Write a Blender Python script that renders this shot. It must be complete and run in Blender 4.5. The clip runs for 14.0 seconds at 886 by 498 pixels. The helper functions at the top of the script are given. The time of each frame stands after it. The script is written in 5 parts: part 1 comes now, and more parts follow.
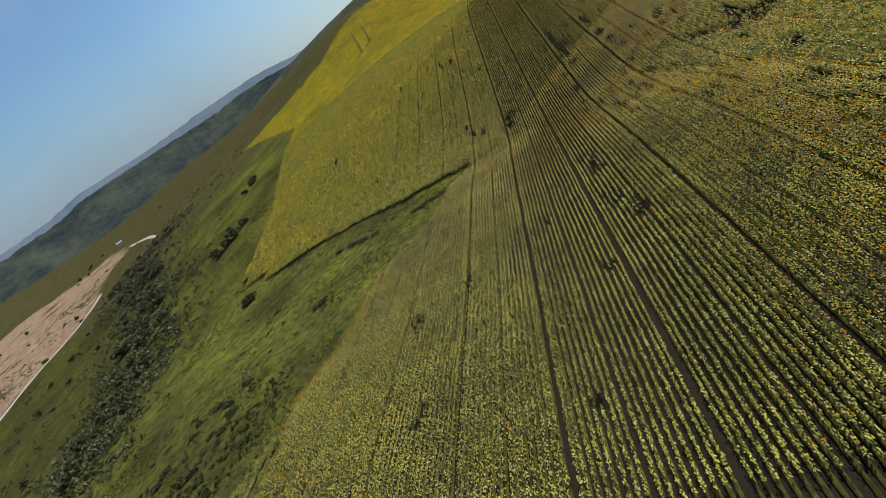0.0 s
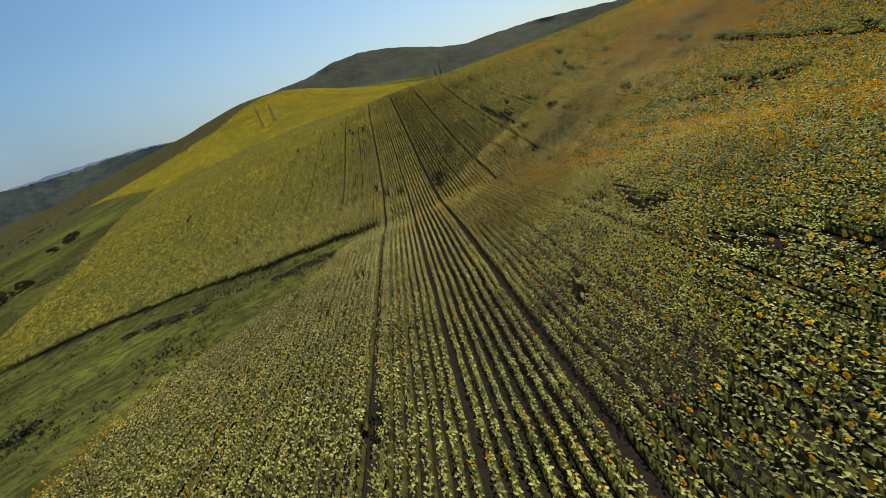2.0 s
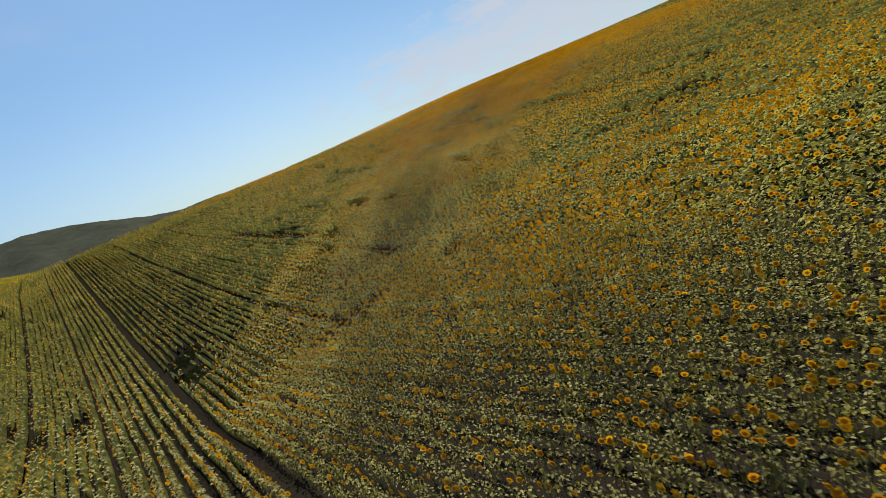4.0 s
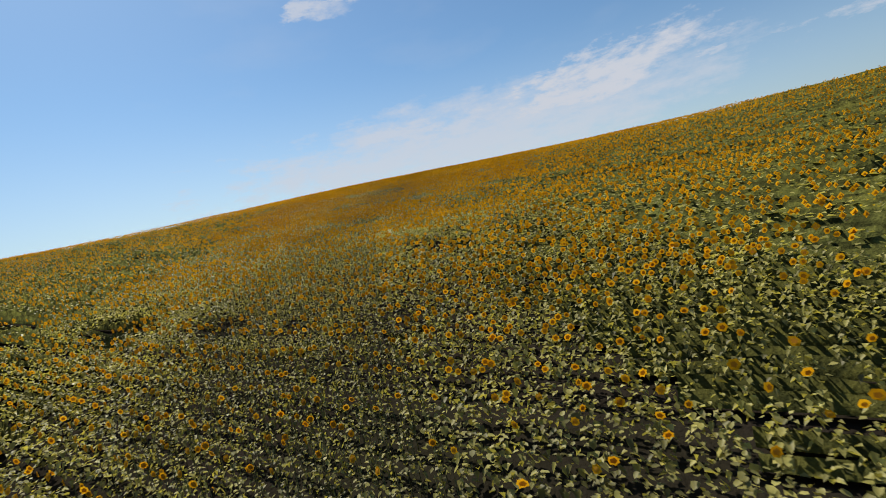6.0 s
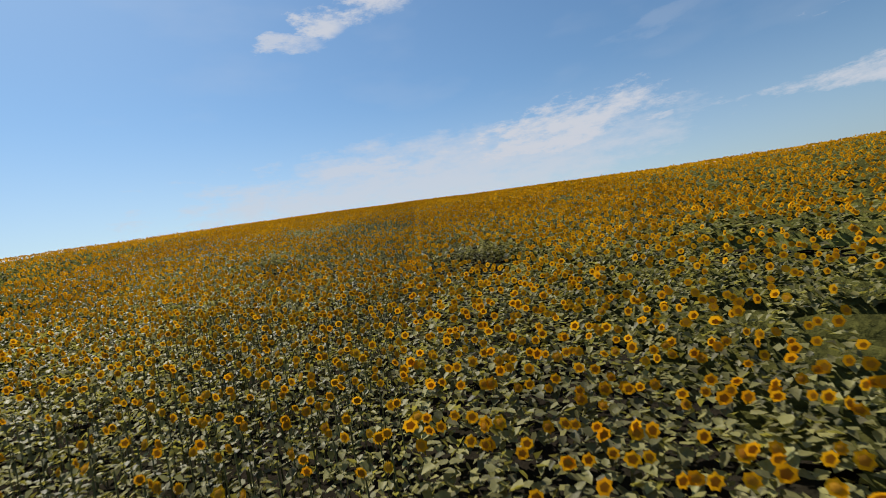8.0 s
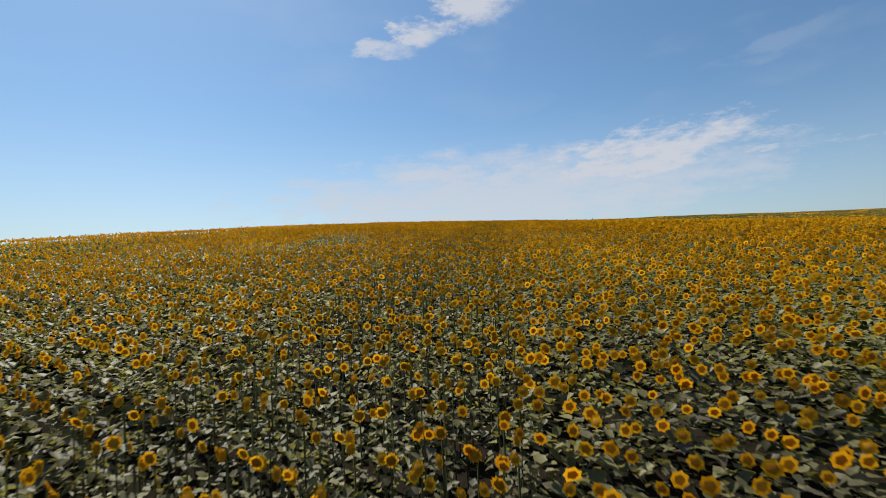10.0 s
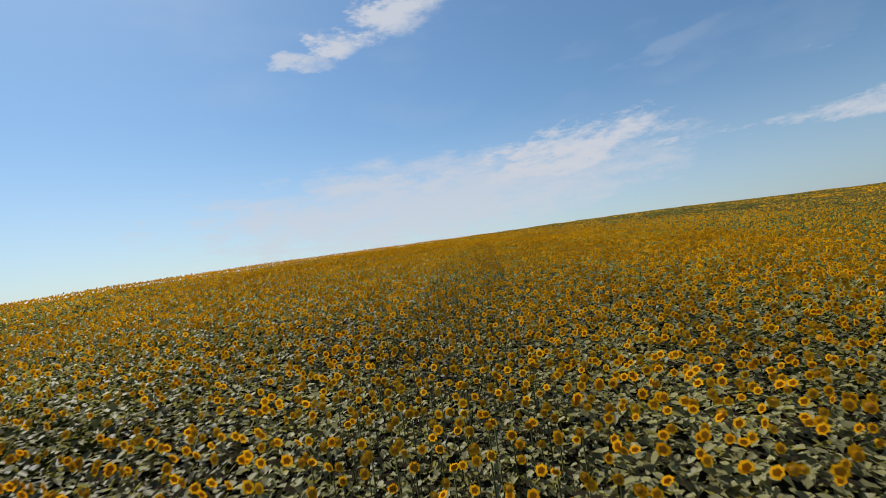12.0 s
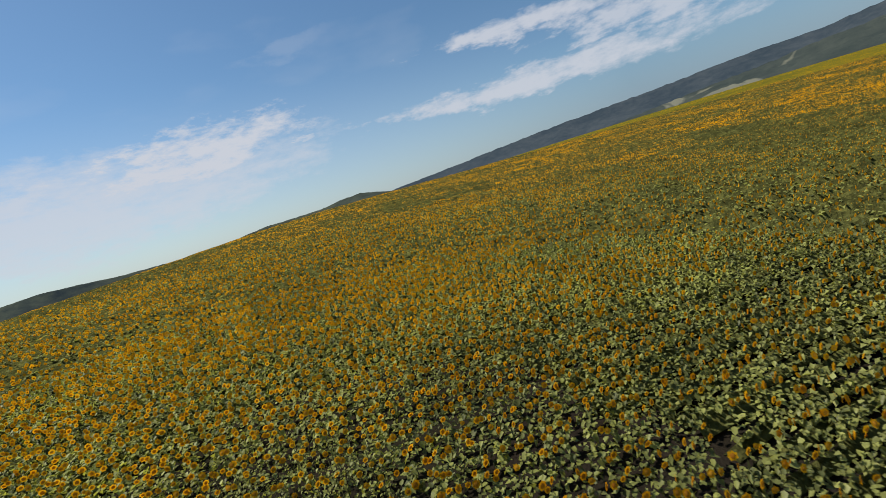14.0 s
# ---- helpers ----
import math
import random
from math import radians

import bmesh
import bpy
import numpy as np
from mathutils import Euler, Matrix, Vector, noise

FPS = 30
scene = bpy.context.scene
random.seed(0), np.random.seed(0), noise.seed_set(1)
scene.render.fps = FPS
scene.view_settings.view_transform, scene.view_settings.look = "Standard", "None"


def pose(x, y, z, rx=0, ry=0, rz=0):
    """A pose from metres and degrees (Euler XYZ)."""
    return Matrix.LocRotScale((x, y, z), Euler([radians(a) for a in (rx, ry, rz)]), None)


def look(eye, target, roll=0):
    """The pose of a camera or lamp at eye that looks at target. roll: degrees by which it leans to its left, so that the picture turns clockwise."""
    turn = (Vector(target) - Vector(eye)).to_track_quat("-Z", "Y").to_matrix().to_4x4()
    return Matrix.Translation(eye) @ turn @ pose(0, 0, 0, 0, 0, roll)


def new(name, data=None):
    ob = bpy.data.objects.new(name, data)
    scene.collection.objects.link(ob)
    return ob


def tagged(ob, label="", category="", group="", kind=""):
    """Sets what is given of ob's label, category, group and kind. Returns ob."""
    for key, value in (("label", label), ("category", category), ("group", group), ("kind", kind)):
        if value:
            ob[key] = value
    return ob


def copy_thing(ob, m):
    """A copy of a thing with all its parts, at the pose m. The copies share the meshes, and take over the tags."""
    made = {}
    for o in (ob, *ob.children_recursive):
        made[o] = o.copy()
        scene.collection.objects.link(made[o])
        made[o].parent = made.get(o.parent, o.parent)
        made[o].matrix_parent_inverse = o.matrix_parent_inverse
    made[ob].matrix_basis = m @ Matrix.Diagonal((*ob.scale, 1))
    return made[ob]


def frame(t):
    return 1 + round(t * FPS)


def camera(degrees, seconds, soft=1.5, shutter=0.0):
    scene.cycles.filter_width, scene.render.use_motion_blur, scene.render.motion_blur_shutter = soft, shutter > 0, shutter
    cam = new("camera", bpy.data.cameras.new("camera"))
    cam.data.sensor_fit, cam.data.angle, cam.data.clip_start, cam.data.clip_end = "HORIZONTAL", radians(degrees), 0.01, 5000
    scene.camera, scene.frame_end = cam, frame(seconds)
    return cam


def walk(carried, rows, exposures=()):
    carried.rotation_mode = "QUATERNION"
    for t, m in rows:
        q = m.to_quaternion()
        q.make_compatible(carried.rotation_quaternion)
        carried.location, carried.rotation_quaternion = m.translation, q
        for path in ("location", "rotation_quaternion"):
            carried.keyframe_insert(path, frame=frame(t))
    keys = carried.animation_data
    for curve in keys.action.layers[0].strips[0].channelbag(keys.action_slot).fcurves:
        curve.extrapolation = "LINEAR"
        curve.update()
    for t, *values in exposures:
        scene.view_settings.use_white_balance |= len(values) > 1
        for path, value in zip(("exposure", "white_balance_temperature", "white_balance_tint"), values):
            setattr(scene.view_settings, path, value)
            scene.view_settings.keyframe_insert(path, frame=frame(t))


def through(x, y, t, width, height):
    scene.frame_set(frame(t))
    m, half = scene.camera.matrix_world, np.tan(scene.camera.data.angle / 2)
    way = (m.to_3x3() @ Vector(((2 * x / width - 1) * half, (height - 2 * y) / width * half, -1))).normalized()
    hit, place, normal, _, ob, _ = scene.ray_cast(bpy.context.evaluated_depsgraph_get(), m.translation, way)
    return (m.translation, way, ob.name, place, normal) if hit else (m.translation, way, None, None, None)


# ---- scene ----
# Low flight over sunflower fields on rolling hills. x right, y ahead of the first view, z up, metres.
from collections import defaultdict

cam = camera(90.48, 14.0, soft=0.75, shutter=0.04)
# seconds, place, yaw, pitch, roll
PATH = [
    (0.00, -0.00, -0.01, 38.00, -1.40, -28.09, -34.65),
    (0.50, -1.17, 7.50, 30.28, -0.57, -20.83, -19.81),
    (1.00, -1.60, 16.64, 23.80, -6.96, -19.36, -14.90),
    (1.50, -1.17, 27.00, 18.90, -14.17, -20.98, -15.33),
    (2.00, 0.29, 38.17, 15.16, -23.12, -21.13, -18.01),
    (2.50, 3.32, 50.03, 11.88, -32.66, -21.27, -19.64),
    (3.00, 7.26, 61.07, 8.86, -42.58, -19.16, -20.93),
    (3.50, 12.96, 71.58, 6.67, -51.85, -16.40, -22.17),
    (4.00, 19.94, 81.61, 5.22, -60.10, -14.00, -21.89),
    (4.20, 23.21, 85.14, 4.76, -63.28, -13.53, -21.17),
    (6.30, 63.64, 107.23, 1.90, -82.86, -3.99, -11.92),
    (6.50, 67.48, 108.46, 2.16, -83.61, -3.83, -11.25),
    (7.00, 76.70, 111.68, 2.94, -85.94, -2.39, -10.46),
    (7.50, 85.85, 114.39, 4.02, -87.43, -1.49, -9.60),
    (8.00, 96.13, 116.60, 5.54, -87.53, -0.71, -9.62),
    (8.50, 105.52, 117.73, 6.70, -87.10, -0.15, -9.02),
    (8.70, 109.10, 118.07, 7.21, -87.01, 0.07, -8.61),
    (10.80, 155.35, 122.69, 14.07, -75.43, 1.98, 0.43),
    (11.00, 159.96, 123.04, 14.75, -75.44, 2.06, 0.64),
    (11.50, 171.60, 123.85, 16.46, -79.04, 2.87, -2.20),
    (12.00, 183.28, 124.47, 18.17, -87.36, 1.84, -8.02),
    (12.50, 194.87, 124.82, 19.86, -98.95, -0.12, -12.88),
    (13.00, 206.27, 124.81, 21.60, -109.98, -3.22, -15.30),
    (13.50, 217.60, 123.82, 23.08, -119.67, -6.05, -16.46),
    (14.00, 228.79, 122.81, 25.13, -127.94, -8.21, -18.10),
]

walk(cam, [(t, pose(x, y, z, 90 + p, 0, yaw) @ pose(0, 0, 0, 0, 0, roll)) for t, x, y, z, yaw, p, roll in PATH],
     exposures=[(0.0, 0.25), (1.0, 0.12), (2.0, 0.15), (14.0, 0.15)])

# ---------------------------------------------------------------- light
SUN_AZ, SUN_EL = 40.0, 56.0          # clockwise from +y, above the horizon


def nodes_of(tree):
    tree.nodes.clear()

    def add(kind, inputs=None, **props):
        n = tree.nodes.new(kind)
        for k, v in props.items():
            setattr(n, k, v)
        for k, v in (inputs or {}).items():
            if isinstance(v, bpy.types.NodeSocket):
                tree.links.new(v, n.inputs[k])
            else:
                n.inputs[k].default_value = v
        return n

    def calc(op, a, b=0.0, c=0.0, clamp=False):
        return add("ShaderNodeMath", {0: a, 1: b, 2: c}, operation=op, use_clamp=clamp).outputs[0]

    def blend(fac, a, b):
        n = add("ShaderNodeMix", {0: fac, 6: a, 7: b}, data_type="RGBA")
        return n.outputs[2]

    return add, calc, blend


def make_world():
    world = bpy.data.worlds.new("sky")
    scene.world = world
    world.use_nodes = True
    add, calc, blend = nodes_of(world.node_tree)
    sky = add("ShaderNodeTexSky", sky_type="NISHITA", sun_disc=False, sun_elevation=radians(SUN_EL),
              sun_rotation=radians(SUN_AZ), altitude=300.0, air_density=1.0, dust_density=0.8, ozone_density=1.3)
    way = add("ShaderNodeTexCoord").outputs["Generated"]
    xyz = add("ShaderNodeSeparateXYZ", {0: way})
    az = calc("MULTIPLY", calc("ARCTAN2", xyz.outputs[0], xyz.outputs[1]), 57.2958)      # clockwise from +y
    el = calc("MULTIPLY", calc("ARCSINE", xyz.outputs[2]), 57.2958)
    # fair-weather cloud: ragged by noise that is drawn out along the horizon
    stretch = add("ShaderNodeCombineXYZ", {0: az, 1: calc("MULTIPLY", el, 2.6), 2: 0.0}).outputs[0]
    rag = add("ShaderNodeTexNoise", {"Vector": stretch, "Scale": 0.22, "Detail": 8.0, "Roughness": 0.68}).outputs[0]
    wisp = add("ShaderNodeTexNoise", {"Vector": stretch, "Scale": 0.055, "Detail": 4.0, "Roughness": 0.55}).outputs[0]
    puff = add("ShaderNodeTexNoise", {"Vector": stretch, "Scale": 0.11, "Detail": 6.0, "Roughness": 0.62}).outputs["Color"]
    shift = add("ShaderNodeSeparateColor", {0: puff})
    azw = calc("ADD", az, calc("MULTIPLY", calc("SUBTRACT", shift.outputs[0], 0.5), 14.0))
    elw = calc("ADD", el, calc("MULTIPLY", calc("SUBTRACT", shift.outputs[1], 0.5), 5.0))
    total = None
    # azimuth, elevation, half width, half height, slope, density, raggedness
    for a0, e0, w, h, lean, dens, rg in CLOUDS:
        da = calc("SUBTRACT", azw, a0)
        de = calc("SUBTRACT", calc("SUBTRACT", elw, e0), calc("MULTIPLY", da, lean))
        q = calc("ADD", calc("POWER", calc("ABSOLUTE", calc("DIVIDE", da, w)), 2.0),
                 calc("POWER", calc("ABSOLUTE", calc("DIVIDE", de, h)), 2.0))
        body = calc("ADD", calc("SUBTRACT", 1.0, q), calc("MULTIPLY", calc("SUBTRACT", rag, 0.52), rg))
        m = add("ShaderNodeMapRange", {0: body, 1: -0.1, 2: 1.05, 3: 0.0, 4: dens}, interpolation_type="SMOOTHSTEP").outputs[0]
        total = m if total is None else calc("MAXIMUM", total, m)
    veil = add("ShaderNodeMapRange", {0: wisp, 1: 0.5, 2: 0.75, 3: 0.0, 4: 0.12}).outputs[0]
    low = add("ShaderNodeMapRange", {0: el, 1: 20.0, 2: -1.0, 3: 0.0, 4: 0.5}, interpolation_type="SMOOTHSTEP").outputs[0]
    sunward = add("ShaderNodeMapRange", {0: calc("COSINE", calc("MULTIPLY", calc("SUBTRACT", az, 71.0), 0.0174533)), 1: 0.1, 2: 0.9, 3: 0.04, 4: 1.0}).outputs[0]
    total = calc("MAXIMUM", total, calc("MAXIMUM", veil, calc("MULTIPLY", low, sunward)))
    clear = add("ShaderNodeMix", {0: 1.0, 6: sky.outputs[0], 7: (0.85, 1.09, 1.19, 1.0)}, data_type="RGBA", blend_type="MULTIPLY").outputs[2]
    away = calc("SUBTRACT", 1.0, sunward)
    haze = add("ShaderNodeMapRange", {0: el, 1: 11.0, 2: 0.5, 3: 0.0, 4: 0.7}, interpolation_type="SMOOTHSTEP").outputs[0]
    clear = blend(calc("MULTIPLY", haze, away), clear, (2.55, 3.3, 4.85, 1.0))
    dim = add("ShaderNodeMapRange", {0: el, 1: 8.0, 2: 38.0, 3: 0.22, 4: 0.0}, interpolation_type="SMOOTHSTEP").outputs[0]
    clear = add("ShaderNodeVectorMath", {0: clear, 3: calc("SUBTRACT", 1.0, calc("MULTIPLY", dim, away))}, operation="SCALE").outputs[0]
    lit = blend(total, clear, CLOUD_WHITE)
    back = add("ShaderNodeBackground", {"Color": lit, "Strength": SKY_STRENGTH})
    add("ShaderNodeOutputWorld", {"Surface": back.outputs[0]})


SKY_STRENGTH = 0.09
CLOUD_WHITE = (6.1, 6.35, 7.0, 1.0)
CLOUDS = [
    (86.0, 7.5, 42.0, 7.5, 0.03, 0.8, 1.7), (104.0, 11.4, 16.0, 3.6, 0.06, 0.95, 3.4), (84.0, 10.0, 16.0, 3.4, 0.04, 0.8, 3.0), (61.5, 5.5, 30.0, 4.0, 0.0, 0.35, 2.0),
    (72.0, 25.9, 4.5, 1.1, 0.02, 0.75, 3.2), (77.0, 27.6, 4.5, 2.0, 0.12, 0.9, 3.2), (86.0, 30.8, 9.0, 2.8, 0.2, 0.9, 3.4), (115.6, 10.3, 1.6, 0.6, 0.1, 0.7, 2.0),
    (146.0, 8.3, 26.0, 1.8, -0.04, 0.85, 3.0), (147.0, 13.9, 14.0, 1.7, -0.15, 0.85, 3.2), (159.0, 11.0, 13.0, 2.4, -0.1, 0.75, 3.6),
    (117.5, 20.0, 8.0, 1.2, 0.1, 0.15, 1.5), (197.5, 14.0, 26.0, 3.0, 0.0, 0.7, 3.0),
]
make_world()
lamp = bpy.data.lights.new("sun", "SUN")
lamp.energy, lamp.angle, lamp.color = 5.0, radians(0.53), (1.0, 0.95, 0.86)
sun = new("sun", lamp)
sun_way = Vector((math.sin(radians(SUN_AZ)) * math.cos(radians(SUN_EL)), math.cos(radians(SUN_AZ)) * math.cos(radians(SUN_EL)),
                  math.sin(radians(SUN_EL))))
sun.matrix_world = look(sun_way * 400, (0, 0, 0))

# ---------------------------------------------------------------- materials


def material(name, build):
    m = bpy.data.materials.new(name)
    m.use_nodes = True
    build(*nodes_of(m.node_tree))
    return m


def plant_matter(dark, light, rough, glow, gloss=0.35, scale=18.0, through=(1.0, 1.0, 1.0), withered=None, upland=None, sound=0.84, south=None):
    """Leaf or petal: each island its own tint, a little light through the blade."""
    def build(add, calc, blend):
        rnd = calc("FRACT", calc("ADD", add("ShaderNodeNewGeometry").outputs["Random Per Island"], add("ShaderNodeObjectInfo").outputs["Random"]))
        where = add("ShaderNodeTexCoord").outputs["Object"]
        fine = add("ShaderNodeTexNoise", {"Vector": where, "Scale": scale, "Detail": 3.0}).outputs[0]
        wide = add("ShaderNodeTexNoise", {"Vector": where, "Scale": 0.06, "Detail": 3.0}).outputs[0]
        mottle = add("ShaderNodeTexNoise", {"Vector": add("ShaderNodeNewGeometry").outputs["Position"], "Scale": 0.42, "Detail": 4.0, "Roughness": 0.7}).outputs[0]
        mixv = calc("ADD", calc("MULTIPLY", rnd, 0.6), calc("ADD", calc("MULTIPLY", calc("SUBTRACT", mottle, 0.5), 1.5), calc("ADD", calc("MULTIPLY", fine, 0.4), calc("MULTIPLY", calc("SUBTRACT", wide, 0.5), 0.9))))
        col = blend(calc("SUBTRACT", mixv, 0.15, clamp=True), (*dark, 1), (*light, 1))
        if south:
            ahead = add("ShaderNodeSeparateXYZ", {0: add("ShaderNodeNewGeometry").outputs["Position"]}).outputs[1]
            fresh = blend(calc("SUBTRACT", mixv, 0.15, clamp=True), (*south[0], 1), (*south[1], 1))
            col = blend(add("ShaderNodeMapRange", {0: ahead, 1: 48.0, 2: 82.0}).outputs[0], fresh, col)
        if upland:
            east = add("ShaderNodeSeparateXYZ", {0: add("ShaderNodeNewGeometry").outputs["Position"]}).outputs[0]
            other = blend(calc("SUBTRACT", mixv, 0.15, clamp=True), (*upland[0], 1), (*upland[1], 1))
            col = blend(add("ShaderNodeMapRange", {0: east, 1: 74.0, 2: 124.0}).outputs[0], col, other)
            lush = blend(calc("SUBTRACT", mixv, 0.15, clamp=True), (*upland[2], 1), (*upland[3], 1))
            col = blend(add("ShaderNodeMapRange", {0: east, 1: 200.0, 2: 236.0}).outputs[0], col, lush)
        if withered:
            pick = add("ShaderNodeMapRange", {0: calc("FRACT", calc("MULTIPLY", rnd, 37.7)), 1: sound, 2: sound + 0.03}).outputs[0]
            col = blend(calc("MULTIPLY", pick, 0.75), col, (*withered, 1)) if not upland else blend(calc("MULTIPLY", pick, add("ShaderNodeMapRange", {0: add("ShaderNodeMath", {0: east, 1: 142.0}, operation="PINGPONG").outputs[0], 1: 90.0, 2: 140.0, 3: 0.08, 4: 0.5}).outputs[0]), col, (*withered, 1))
        bump = add("ShaderNodeBump", {"Height": fine, "Strength": 0.25, "Distance": 0.02}).outputs[0]
        p = add("ShaderNodeBsdfPrincipled", {"Base Color": col, "Roughness": rough, "Specular IOR Level": gloss, "Normal": bump})
        sheer = add("ShaderNodeMix", {0: 1.0, 6: col, 7: (*through, 1)}, data_type="RGBA", blend_type="MULTIPLY").outputs[2]
        tr = add("ShaderNodeBsdfTranslucent", {"Color": sheer})
        mx = add("ShaderNodeMixShader", {0: glow, 1: p.outputs[0], 2: tr.outputs[0]})
        add("ShaderNodeOutputMaterial", {0: mx.outputs[0]})
    return build


LEAF = material("sunflower_leaf", plant_matter((0.120, 0.108, 0.034), (0.60, 0.53, 0.142), 0.5, 0.38, 0.3, 18.0, (1.45, 1.4, 0.65), (0.150, 0.118, 0.088),
                                               ((0.078, 0.073, 0.034), (0.350, 0.328, 0.138), (0.085, 0.094, 0.027), (0.440, 0.450, 0.112)), 0.82, ((0.085, 0.085, 0.022), (0.72, 0.69, 0.150))))
PETAL = material("sunflower_petal", plant_matter((0.58, 0.265, 0.006), (0.86, 0.485, 0.014), 0.7, 0.58, 0.05, 18.0, (1.15, 1.05, 0.8)))
DISC = material("sunflower_seed_disc", plant_matter((0.36, 0.145, 0.012), (0.70, 0.36, 0.028), 0.85, 0.3, 0.1, 60.0))
STEM = material("sunflower_stem", plant_matter((0.07, 0.07, 0.025), (0.17, 0.17, 0.06), 0.7, 0.0, 0.2))
BUSH_LEAF = material("bush_leaf", plant_matter((0.028, 0.032, 0.010), (0.085, 0.088, 0.026), 0.6, 0.2, 0.25, 3.0))
PALE_LEAF = material("silver_leaf", plant_matter((0.055, 0.060, 0.024), (0.165, 0.165, 0.075), 0.6, 0.2, 0.25, 3.0))
BRANCH = material("branch_bark", plant_matter((0.03, 0.022, 0.015), (0.09, 0.07, 0.05), 0.9, 0.0, 0.1))
GRASS_BLADE = material("grass_blade", plant_matter((0.065, 0.073, 0.014), (0.165, 0.178, 0.036), 0.8, 0.4, 0.15, 4.0))
WEED_BLADE = material("weed_blade", plant_matter((0.022, 0.026, 0.008), (0.065, 0.072, 0.019), 0.8, 0.3, 0.15, 4.0))
DRY_BLADE = material("dry_weed_blade", plant_matter((0.06, 0.04, 0.025), (0.16, 0.12, 0.07), 0.8, 0.2, 0.1, 4.0))


ROW = (0.3665, 0.9304)                # along the rows
ACROSS = (0.9304, -0.3665)


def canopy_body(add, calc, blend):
    """The inside of the crop rows: thick with blooms where the attribute is high, shade put into the colour where it is
    negative.
    """
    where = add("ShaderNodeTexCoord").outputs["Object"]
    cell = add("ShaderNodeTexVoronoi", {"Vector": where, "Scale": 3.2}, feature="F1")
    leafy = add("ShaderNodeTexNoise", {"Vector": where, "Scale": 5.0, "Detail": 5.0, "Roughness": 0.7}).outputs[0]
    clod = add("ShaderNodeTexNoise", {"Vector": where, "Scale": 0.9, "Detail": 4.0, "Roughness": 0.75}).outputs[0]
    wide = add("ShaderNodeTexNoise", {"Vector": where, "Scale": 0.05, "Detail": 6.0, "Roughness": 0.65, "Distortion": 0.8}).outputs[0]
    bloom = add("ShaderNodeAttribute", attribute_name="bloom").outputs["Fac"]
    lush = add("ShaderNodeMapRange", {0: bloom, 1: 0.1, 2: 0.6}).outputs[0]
    # negative values take a darker green: shade under the leaves, painted in
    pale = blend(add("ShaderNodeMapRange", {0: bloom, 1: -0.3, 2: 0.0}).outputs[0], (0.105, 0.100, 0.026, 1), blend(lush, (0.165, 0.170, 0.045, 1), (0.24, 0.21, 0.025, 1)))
    place = add("ShaderNodeSeparateXYZ", {0: where})
    beyond = calc("MINIMUM", calc("MAXIMUM", calc("SUBTRACT", place.outputs[1], 112.0), 0.0), 90.0)
    upper = add("ShaderNodeMapRange", {0: calc("SUBTRACT", place.outputs[0], beyond), 1: 90.0, 2: 165.0}).outputs[0]
    pale = blend(calc("MULTIPLY", upper, 0.75), pale, (0.145, 0.145, 0.045, 1))
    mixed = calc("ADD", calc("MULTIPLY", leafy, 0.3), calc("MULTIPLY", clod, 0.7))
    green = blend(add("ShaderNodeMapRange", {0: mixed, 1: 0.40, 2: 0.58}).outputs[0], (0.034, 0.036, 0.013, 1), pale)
    share = calc("MULTIPLY", bloom, add("ShaderNodeMapRange", {0: wide, 1: 0.36, 2: 0.62, 3: 0.35, 4: 1.12}).outputs[0])
    reach = calc("MULTIPLY", share, add("ShaderNodeMapRange", {0: clod, 1: 0.3, 2: 0.65, 3: 0.25, 4: 0.8}).outputs[0])
    spot = add("ShaderNodeMapRange", {0: calc("SUBTRACT", reach, cell.outputs["Distance"]), 1: -0.06, 2: 0.08}).outputs[0]
    along = add("ShaderNodeVectorMath", {0: where, 1: (ROW[0] * 0.16, ROW[1] * 0.16, 0.0)}, operation="DOT_PRODUCT").outputs["Value"]
    over = add("ShaderNodeVectorMath", {0: where, 1: (ACROSS[0] * 0.75, ACROSS[1] * 0.75, 0.0)}, operation="DOT_PRODUCT").outputs["Value"]
    broken = add("ShaderNodeTexNoise", {"Vector": add("ShaderNodeCombineXYZ", {0: along, 1: over}).outputs[0], "Scale": 1.0, "Detail": 5.0, "Roughness": 0.7, "Distortion": 0.5}).outputs[0]
    # dark streaks painted along the far rows where gaps would show
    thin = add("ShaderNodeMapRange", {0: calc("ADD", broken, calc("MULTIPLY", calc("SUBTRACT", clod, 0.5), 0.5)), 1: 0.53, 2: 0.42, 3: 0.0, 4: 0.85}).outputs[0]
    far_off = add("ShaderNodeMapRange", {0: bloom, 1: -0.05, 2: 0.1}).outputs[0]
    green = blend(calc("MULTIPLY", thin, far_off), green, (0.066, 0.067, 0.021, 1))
    spot = calc("MULTIPLY", spot, calc("SUBTRACT", 1.0, calc("MULTIPLY", thin, 0.7)))
    col = blend(spot, green, blend(upper, (0.60, 0.39, 0.008, 1), (0.68, 0.31, 0.005, 1)))
    bump = add("ShaderNodeBump", {"Height": mixed, "Strength": 1.0, "Distance": 0.3}).outputs[0]
    p = add("ShaderNodeBsdfPrincipled", {"Base Color": col, "Roughness": 0.9, "Specular IOR Level": 0.0, "Normal": bump})
    tr = add("ShaderNodeBsdfTranslucent", {"Color": col})
    mx = add("ShaderNodeMixShader", {0: 0.2, 1: p.outputs[0], 2: tr.outputs[0]})
    add("ShaderNodeOutputMaterial", {0: mx.outputs[0]})


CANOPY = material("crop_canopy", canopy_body)


